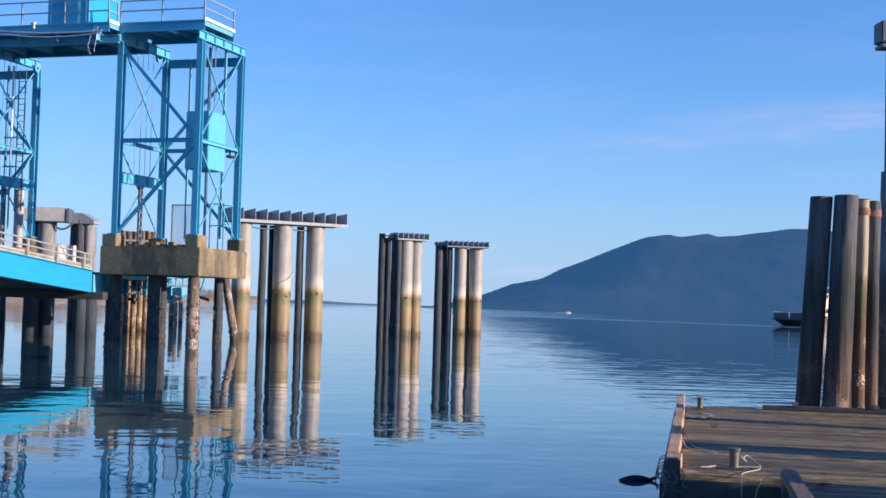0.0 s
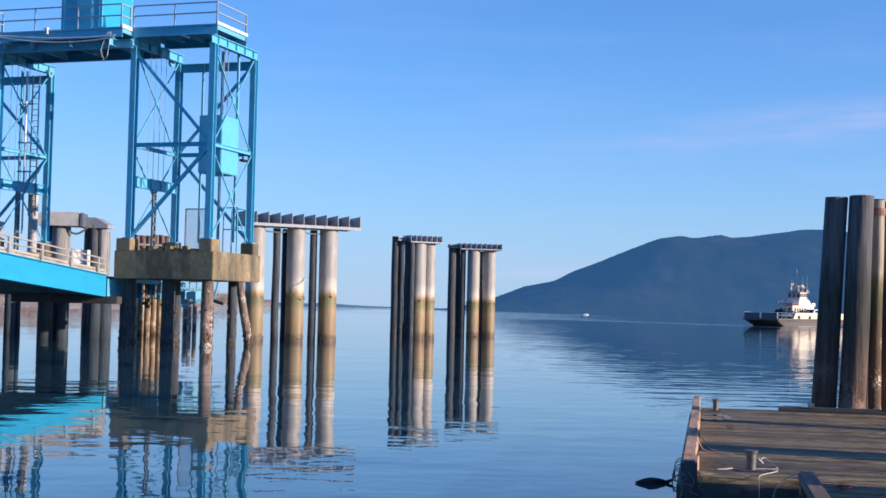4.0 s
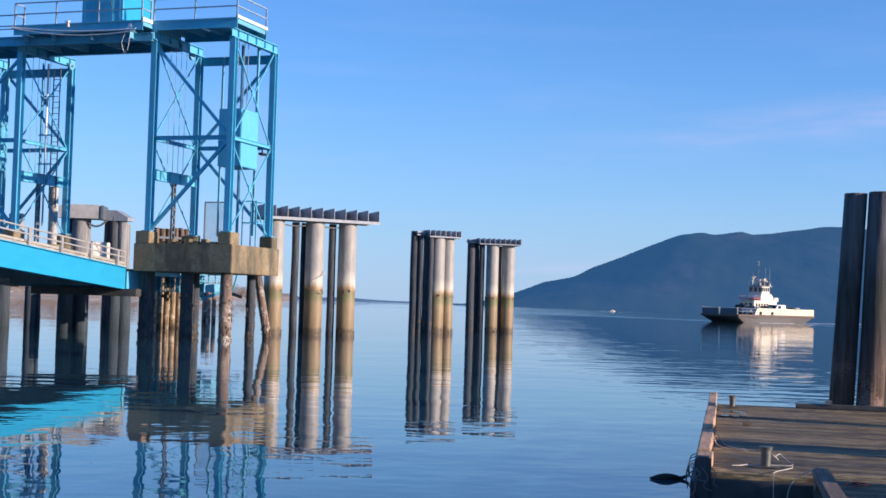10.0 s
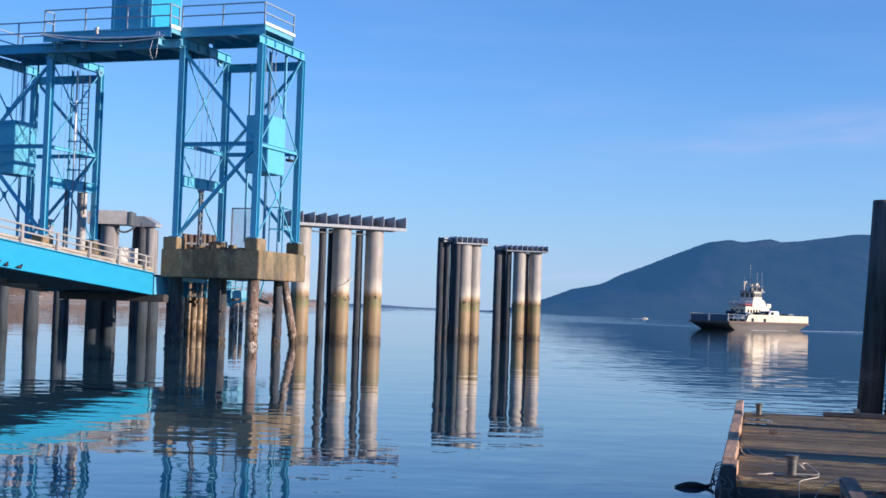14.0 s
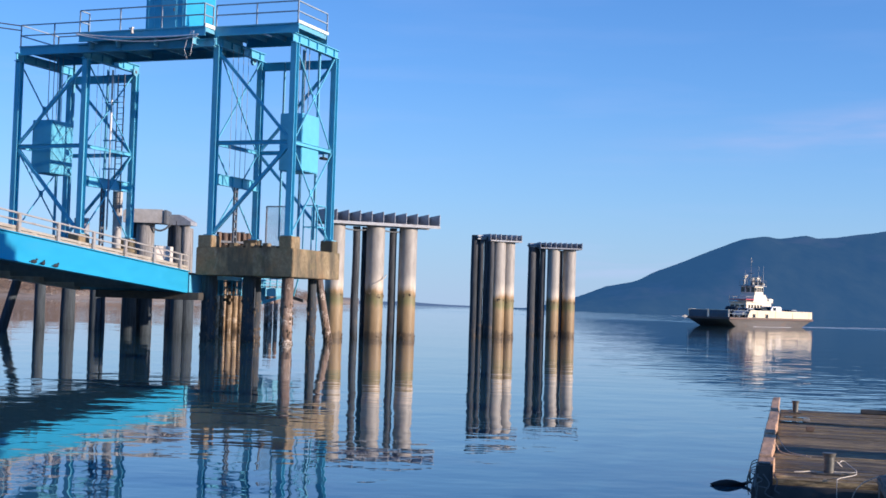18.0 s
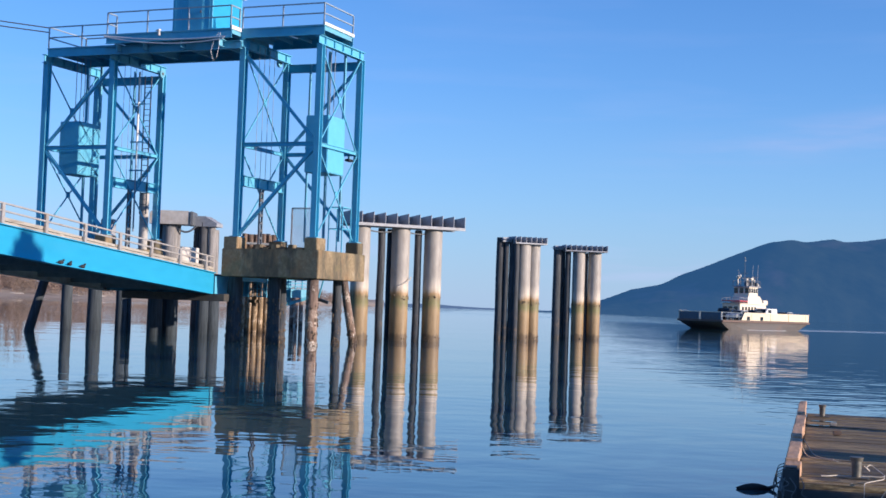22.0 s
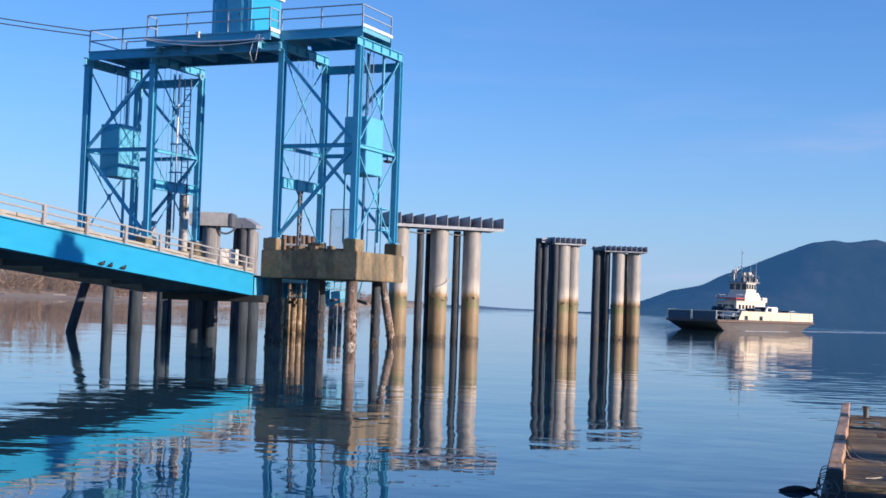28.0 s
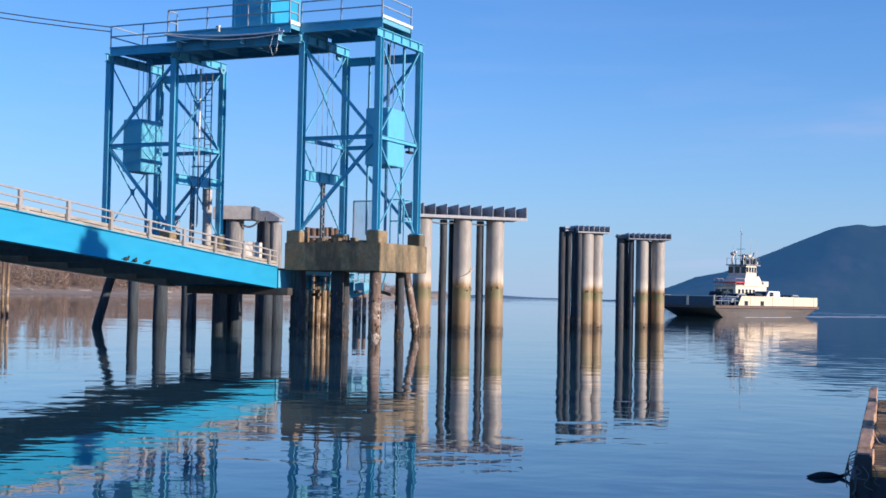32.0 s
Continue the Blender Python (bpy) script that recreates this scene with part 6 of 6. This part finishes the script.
# ---- vessels ----
def vehicle(parent_pose, paint, glass_h, length, width, height, label, name="car", van=False):
    """A road vehicle: shaped body, glazed cabin, wheels."""
    c = thing(name, parent_pose, label, "car", "vehicles on the ferry")
    a, h = length / 2, height
    if van:
        out = [(-a, 0.35), (a, 0.35), (a, 0.95), (a * 0.62, 1.1), (a * 0.34, h), (-a * 0.96, h), (-a, h * 0.8)]
    else:
        out = [(-a, 0.32), (a, 0.32), (a, 0.72), (a * 0.9, 0.86), (a * 0.35, 0.95), (a * 0.08, h), (-a * 0.62, h), (-a * 0.95, 0.98), (-a, 0.9)]
    body = prism(B(), out, "y", -width / 2, width / 2)
    bmesh.ops.bevel(body, geom=body.edges[:], offset=0.05, segments=2, affect="EDGES", clamp_overlap=True)
    part("body", body, paint, c, "", True)
    w = width / 2 + 0.004
    for s in (-1, 1):
        x0, x1 = (-a * 0.2, a * 0.4) if van else (-a * 0.66, a * 0.2)
        part("side_window", box(B(), x0, s * w - 0.006, h - glass_h - 0.12, x1 * 0.75, s * w + 0.006, h - 0.16), DARK_GLASS, c)
        for x in (-a * 0.62, a * 0.62):
            wh = part("wheel", rod(B(), (x, s * (width / 2 - 0.18), 0.33), (x, s * (width / 2 + 0.01), 0.33), 0.33, n=16), TYRE, c)
            part("rim", rod(B(), (x, s * (width / 2 + 0.011), 0.33), (x, s * (width / 2 + 0.022), 0.33), 0.2, n=12), RAIL_GREY, wh)
    if van:
        p, q = Vector((a * 0.62, 0, 1.1)), Vector((a * 0.34, 0, h))
    else:
        p, q = Vector((a * 0.35, 0, 0.95)), Vector((a * 0.08, 0, h))
    nrm = Vector(((q - p).z, 0, -(q - p).x)).normalized()
    bm = B()
    vs = [bm.verts.new(v + nrm * o) for o in (0.004, 0.016) for v in (p.lerp(q, 0.14) + Vector((0, -width * 0.42, 0)), p.lerp(q, 0.14) + Vector((0, width * 0.42, 0)), p.lerp(q, 0.86) + Vector((0, width * 0.38, 0)), p.lerp(q, 0.86) + Vector((0, -width * 0.38, 0)))]
    for f in ((3, 2, 1, 0), (4, 5, 6, 7), (0, 1, 5, 4), (1, 2, 6, 5), (2, 3, 7, 6), (3, 0, 4, 7)):
        bm.faces.new([vs[i] for i in f])
    part("windscreen", bm, DARK_GLASS, c)
    for s in (-1, 1):
        part("headlight", box(B(), a + 0.001, s * width * 0.36 - 0.13, 0.6, a + 0.02, s * width * 0.36 + 0.13, 0.74), RAIL_GREY, c)
    return c


FERRY_ROWS = [
    (0.0, pose(89.61, 276.15, 0, 0, 0, -135.0)), (4.0, pose(77.63, 264.60, 0, 0, 0, -133.4)), (8.0, pose(66.76, 253.05, 0, 0, 0, -131.9)),
    (12.0, pose(56.95, 241.50, 0, 0, 0, -130.3)), (16.0, pose(48.18, 229.95, 0, 0, 0, -128.7)), (20.0, pose(40.41, 218.40, 0, 0, 0, -126.9)),
    (24.0, pose(33.27, 204.80, 0, 0, 0, -125.3)), (28.0, pose(26.91, 189.60, 0, 0, 0, -124.0)), (32.0, pose(21.96, 177.50, 0, 0, 0, -123.0)),
]


def build_ferry():
    """A double-ended car ferry: x to its bow, y to its port side."""
    f = thing("car_ferry", FERRY_ROWS[0][1], "small white double-ended car ferry with dark hull under way", "ferry")
    # sections from stern to bow: x, half breadth at deck and keel, keel height
    half = [(16.45, 3.75, 3.6, 1.2), (15.0, 3.75, 3.45, 0.7), (13.2, 3.75, 3.3, 0.08), (11.5, 3.75, 3.2, -0.5), (5.0, 3.75, 3.5, -0.6)]
    sections = [(-x, a, c, z) for x, a, c, z in half] + half[::-1]
    hull = B()
    rings = []
    for x, a, c, z in sections:
        zm = max(z, 0.0) * 0.45 + 0.72
        cm = 0.45 * c + 0.55 * a
        rings.append([hull.verts.new(q) for q in ((x, -a, 1.5), (x, -cm, zm), (x, -c, z), (x, c, z), (x, cm, zm), (x, a, 1.5))])
    for p, q in zip(rings, rings[1:]):
        for i in range(6):
            hull.faces.new((p[i], p[(i + 1) % 6], q[(i + 1) % 6], q[i]))
    hull.faces.new(rings[0])
    hull.faces.new(rings[-1][::-1])
    bmesh.ops.recalc_face_normals(hull, faces=hull.faces)
    part("hull", hull, HULL, f)
    part("car_deck", box(B(), -16.3, -3.7, 1.502, 16.3, 3.7, 1.54), SHIP_DECK, f)
    for s in (-1, 1):
        part("rub_rail", box(B(), -16.4, s * 3.755, 1.18, 16.4, s * 3.95, 1.46, 0.03), RUB_RAIL, f, "rust-red rub rail")
    # bulwarks, solid over most of the length, with freeing ports
    for s in (-1, 1):
        x1 = 8.6 if s > 0 else 16.3
        mat = HULL_WHITE
        bw = part("bulwark", box(B(), -16.3, s * 3.70 - 0.04, 1.542, x1, s * 3.70 + 0.04, 2.72, 0.01), mat, f, "cream-white bulwark")
        part("cap_rail", box(B(), -16.3, s * 3.70 - 0.09, 2.722, x1, s * 3.70 + 0.09, 2.78), SHIP_WHITE, bw)
        for x in range(-15, int(x1), 7):
            part("stay", box(B(), x - 0.03, s * 3.745, 1.55, x + 0.03, s * 3.80, 2.71), mat, bw)
        for x in (2.3, 7.2):
            if s > 0:
                part("freeing_port", box(B(), x - 0.55, 3.742, 1.56, x + 0.55, 3.752, 2.15), DARK_GLASS, bw)
    bm = B()
    prism(bm, [(8.6, 1.542), (9.6, 1.542), (8.6, 2.72)], "y", 3.66, 3.74)
    part("bulwark_end", bm, HULL_WHITE, f)
    for x in (10.4, 12.4, 14.4, 16.2):
        part("stanchion", box(B(), x - 0.03, 3.67, 1.542, x + 0.03, 3.73, 2.70), RAIL_BLUE, f)
    for z in (2.1, 2.66):
        part("bow_rail", box(B(), 9.4, 3.68, z, 16.2, 3.72, z + 0.05), RAIL_BLUE, f)
    # end gates
    for e in (1, -1):
        x = e * 16.33
        for y0, y1 in ((-3.7, -0.05), (0.05, 3.7)):
            g = part("end_gate", box(B(), x - 0.05, y0, 1.542, x + 0.05, y1, 2.64, 0.01), GATE_NAVY if e > 0 else HULL_WHITE, f, "dark end gate" if e > 0 else "")
            part("gate_rail", box(B(), x - 0.08, y0, 2.642, x + 0.08, y1, 2.76), SHIP_WHITE, g)
            for y in (y0 + 0.06, y1 - 0.06):
                part("gate_post", box(B(), x + e * 0.052, y - 0.06, 1.50, x + e * 0.11, y + 0.06, 2.74), SHIP_WHITE, g)
        part("deck_edge", box(B(), min(x, x + e * 0.16), -3.9, 1.24, max(x, x + e * 0.16), 3.9, 1.496, 0.03), RUB_RAIL, f, "scuffed dark end block")
    # deckhouse on the starboard side
    dk = part("deckhouse", box(B(), -9.4, -3.62, 1.542, 0.5, -0.45, 4.2, 0.05), SHIP_WHITE, f)
    for k in range(5):
        x = -0.6 - k * 1.15
        part("window", box(B(), x - 0.36, -0.452, 2.95, x + 0.36, -0.435, 3.75), DARK_GLASS, dk)
    for y in (-3.1, -2.15, -1.2):
        part("window", box(B(), 0.49, y - 0.36, 2.8, 0.512, y + 0.36, 3.75), DARK_GLASS, dk)
    part("door", box(B(), -7.6, -0.452, 1.6, -6.8, -0.43, 3.2), DARK_GLASS, dk)
    part("boat_deck", box(B(), -9.6, -3.75, 4.202, 0.9, -0.25, 4.30, 0.01), SHIP_WHITE, f)
    part("awning", box(B(), -2.2, -3.6, 4.62, 0.85, -0.3, 4.74, 0.02), RED, f, "red canvas dodger")
    for x in (0.8, -0.7, -2.1):
        for y in (-3.55, -0.35):
            part("stanchion", box(B(), x - 0.025, y - 0.025, 4.30, x + 0.025, y + 0.025, 5.2), RAIL_GREY, f)
    for y in (-3.55, -0.35):
        part("rail", box(B(), -2.1, y - 0.02, 5.16, 0.8, y + 0.02, 5.21), RAIL_GREY, f)
    part("rail", box(B(), 0.78, -3.55, 5.16, 0.82, -0.35, 5.21), RAIL_GREY, f)
    # pilothouse on a tapered trunk
    bm = B()
    lo = [(-8.6, -3.5), (-2.2, -3.5), (-2.2, -0.5), (-8.6, -0.5)]
    hi = [(-7.2, -3.35), (-2.9, -3.35), (-2.9, -0.6), (-7.2, -0.6)]
    a = [bm.verts.new((x, y, 4.302)) for x, y in lo]
    c = [bm.verts.new((x, y, 5.6)) for x, y in hi]
    bm.faces.new(a[::-1])
    bm.faces.new(c)
    for i in range(4):
        bm.faces.new((a[i], a[(i + 1) % 4], c[(i + 1) % 4], c[i]))
    part("trunk", bm, SHIP_WHITE, f)
    part("trunk_step", box(B(), -10.4, -3.4, 4.302, -8.5, -0.6, 4.95, 0.05), SHIP_WHITE, f)
    part("trunk_vent", box(B(), -8.45, -0.498, 4.5, -7.9, -0.44, 4.85, 0.01), DARK_STEEL, f)
    ph = part("pilothouse", box(B(), -6.5, -3.3, 5.602, -3.1, -0.65, 7.05, 0.05), SHIP_WHITE, f)
    for k in range(4):
        x = -3.5 - k * 0.84
        part("window", box(B(), x - 0.32, -0.652, 6.1, x + 0.32, -0.635, 6.85), DARK_GLASS, ph)
    for y in (-2.95, -1.98, -1.02):
        part("window", box(B(), -3.11, y - 0.36, 6.0, -3.085, y + 0.36, 6.88), DARK_GLASS, ph)
    part("roof", box(B(), -7.3, -3.55, 7.052, -2.8, -0.45, 7.2, 0.03), CAP_STEEL, f, "grey pilothouse roof")
    for x in (-7.2, -5.8, -4.3, -2.9):
        for y in (-3.45, -0.55):
            part("stanchion", box(B(), x - 0.025, y - 0.025, 7.2, x + 0.025, y + 0.025, 8.1), DARK_STEEL, f)
    for y in (-3.45, -0.55):
        part("rail", box(B(), -7.2, y - 0.02, 8.05, -2.9, y + 0.02, 8.1), DARK_STEEL, f)
    # mast, aerials, radar, lights, funnel
    mast = part("mast", rod(B(), (-3.6, -1.7, 7.2), (-3.6, -1.7, 11.9), 0.06, 0.03, 8), DARK_STEEL, f)
    part("yard", box(B(), -3.65, -2.3, 9.3, -3.55, -1.1, 9.37), DARK_STEEL, mast)
    part("pennant", prism(B(), [(-3.66, 11.6), (-4.15, 11.5), (-3.66, 11.2)], "y", -1.72, -1.70), DARK_STEEL, mast)
    part("radar_post", rod(B(), (-3.6, -2.9, 7.2), (-3.6, -2.9, 8.5), 0.1, n=8), SHIP_WHITE, f)
    part("radome", ball(B(), -3.6, -2.9, 8.7, 0.36, 0.36, 0.3), SHIP_WHITE, f, "white radar dome", True)
    part("radar_scanner", box(B(), -4.6, -2.5, 8.4, -4.4, -0.9, 8.58), SHIP_WHITE, f)
    part("searchlight", rod(B(), (-3.0, -1.0, 8.3), (-2.7, -1.0, 8.3), 0.2, n=10), SHIP_WHITE, f)
    part("searchlight_post", rod(B(), (-2.95, -1.0, 7.2), (-2.95, -1.0, 8.12), 0.05, n=6), SHIP_WHITE, f)
    for x, y, z in ((-5.6, -1.2, 10.7), (-6.9, -0.9, 10.9), (-4.4, -3.2, 9.9)):
        part("aerial", rod(B(), (x, y, 7.2), (x, y, z), 0.03, 0.015, 6), RAIL_GREY, f)
    part("funnel", rod(B(), (-6.4, -2.6, 7.2), (-6.6, -2.6, 8.7), 0.34, 0.3, 14), DARK_STEEL, f, "", True)
    part("funnel_arm", bar(B(), (-6.2, -1.5, 7.3), (-5.5, -0.6, 8.9), 0.12, 0.1), DARK_STEEL, f)
    lr = part("liferaft", rod(B(), (-6.9, -0.9, 7.45), (-5.9, -0.9, 7.45), 0.28, n=12), SHIP_WHITE, f, "white life-raft canister", True)
    part("cradle", box(B(), -6.6, -1.1, 7.202, -6.2, -0.7, 7.26), DARK_STEEL, lr)
    for x, y, z, r in ((-4.9, -1.1, 8.35, 0.24), (-5.6, -0.9, 8.1, 0.2), (-6.9, -1.9, 8.5, 0.26), (-3.2, -2.3, 8.9, 0.2)):
        dm = part("dome", ball(B(), x, y, z, r, r, r * 1.1), SHIP_WHITE, f, "small white aerial dome", True)
        part("dome_post", rod(B(), (x, y, 7.2), (x, y, z - r * 0.9), 0.05, n=6), DARK_STEEL, dm)
    for x, y, h in ((-4.1, -0.8, 0.7), (-5.2, -1.9, 0.95), (-6.1, -0.75, 0.6), (-3.3, -1.2, 0.55)):
        part("roof_locker", box(B(), x - 0.3, y - 0.25, 7.202, x + 0.3, y + 0.25, 7.2 + h, 0.02), DARK_STEEL, f)
    part("masthead_light", ball(B(), -3.6, -1.7, 11.95, 0.07, 0.07, 0.1), SHIP_WHITE, mast)
    # bow wave and wash along the waterline
    rnd = random.Random(3)
    for s in (-1, 1):
        bm = B()
        for k in range(60):
            x = 11.6 - k * 0.30 + rnd.uniform(-0.2, 0.2)
            h = 0.24 * math.exp(-((x - 10.4) / 2.0) ** 2) + 0.03
            ball(bm, x, s * (2.0 + min(2.0, 0.075 * k) + 0.25 * rnd.random()), 0.0, rnd.uniform(0.25, 0.55), rnd.uniform(0.12, 0.3), h * rnd.uniform(0.5, 1.2), 6)
        tagged(part("bow_wave", bm, FOAM, f, "white wash along the hull"), kind="stuff")
    bm = B()
    for k in range(240):
        d = 90 * (k / 240) ** 1.2
        ball(bm, -15.5 - d, rnd.uniform(-1, 1) * (2.8 + 0.09 * d), -0.015, rnd.uniform(1.4, 3.8), rnd.uniform(0.3, 0.9), rnd.uniform(0.03, 0.07) * (1 - d / 110), 8)
    tagged(part("stern_wake", bm, WAKE, f, "pale broken wake astern"), kind="stuff")
    for ob in f.children_recursive:
        upper = ob.name.split(".")[0] in ("deckhouse", "door") or min(v.co.z for v in ob.data.vertices) > 2.79
        ob.data.transform(Matrix.Translation((-0.5 + (1.0 if upper else 0.0), 0, 0)) @ Matrix.Diagonal((0.92, 0.95, 0.945, 1)))
    return f


def build_ferry_cars():
    base = FERRY_ROWS[0][1]
    specs = [(-3.2, 1.6, CAR_WHITE, 0.55, 5.0, 2.0, 1.9, "tall white van on the ferry's deck", "van", True),
             (7.2, 1.9, CAR_SILVER, 0.42, 4.5, 1.8, 1.5, "silver car near the ferry's bow", "car", False),
             (6.2, -0.9, CAR_DARK, 0.5, 4.8, 1.9, 1.75, "dark car near the ferry's bow", "car", False),
             (1.9, 1.8, CAR_DARK, 0.42, 4.6, 1.8, 1.55, "dark car amidships on the ferry", "car", False),
             (-10.6, 1.7, CAR_SILVER, 0.42, 4.5, 1.8, 1.5, "silver car on the ferry's after deck", "car", False)]
    made = []
    for x, y, paint, gh, ln, w, h, label, name, van in specs:
        off = pose(0.915 * x - 0.5, 0.95 * y, 1.458)
        made.append((vehicle(base @ off, paint, gh, ln, w, h, label, name, van), off))
    return made


def build_motorboat():
    b = thing("motorboat", pose(114, 860, 0), "tiny white motorboat with a thin wake far across the water", "boat")
    bm = prism(B(), [(-3.0, -1.0), (2.0, -1.0), (3.6, 0.0), (2.0, 1.0), (-3.0, 1.0)], "z", -0.2, 0.9)
    part("hull", bm, SHIP_WHITE, b)
    part("cabin", box(B(), -0.8, -0.8, 0.902, 1.2, 0.8, 2.0, 0.08), SHIP_WHITE, b)
    part("windscreen", box(B(), 1.201, -0.7, 1.3, 1.22, 0.7, 1.9), DARK_GLASS, b)
    bm = B()
    rnd = random.Random(8)
    for k in range(16):
        ball(bm, -3.4 - k * 0.9, rnd.uniform(-0.7, 0.7), 0.0, 0.9, 0.5, rnd.uniform(0.08, 0.26) * (1 - k / 22), 6)
    tagged(part("wake", bm, FOAM, b, "white wake"), kind="stuff")
    for ob in b.children_recursive:
        ob.data.transform(Matrix.Diagonal((0.5, 0.5, 0.52, 1)))
    return b


water = build_water()
build_distance()
build_shore()
build_tower(-0.1, -4.35, (-1.40, -0.17), "blue braced steel lift tower on the outer pile cap", z1=14.12)
build_tower(-16.24, -12.05, (-16.18, -14.92), "blue braced steel lift tower on the inner side of the ramp", -0.3, True, 13.8)
build_right_extras()
build_left_extras()
build_gantry()
build_pile_caps()
build_ramp()
build_dolphins()
build_inner_piles()
build_fender_piles()
ferry = build_ferry()
ferry_cars = build_ferry_cars()
motorboat = build_motorboat()
build_dock()


def motions():
    # the ripples drift slowly with the tide
    walk(water, [(0.0, pose(0, 0, 0)), (32.0, pose(-5.5, -6.5, 0))])
    walk(ferry, FERRY_ROWS)
    for ob, off in ferry_cars:
        walk(ob, [(t, m @ off) for t, m in FERRY_ROWS])
    walk(motorboat, [(0.0, pose(114.3, 860, 0, 0, 0, -4)), (13.0, pose(124.0, 860, 0, 0, 0, -4)), (32.0, pose(139.0, 860, 0, 0, 0, -4))])


motions()
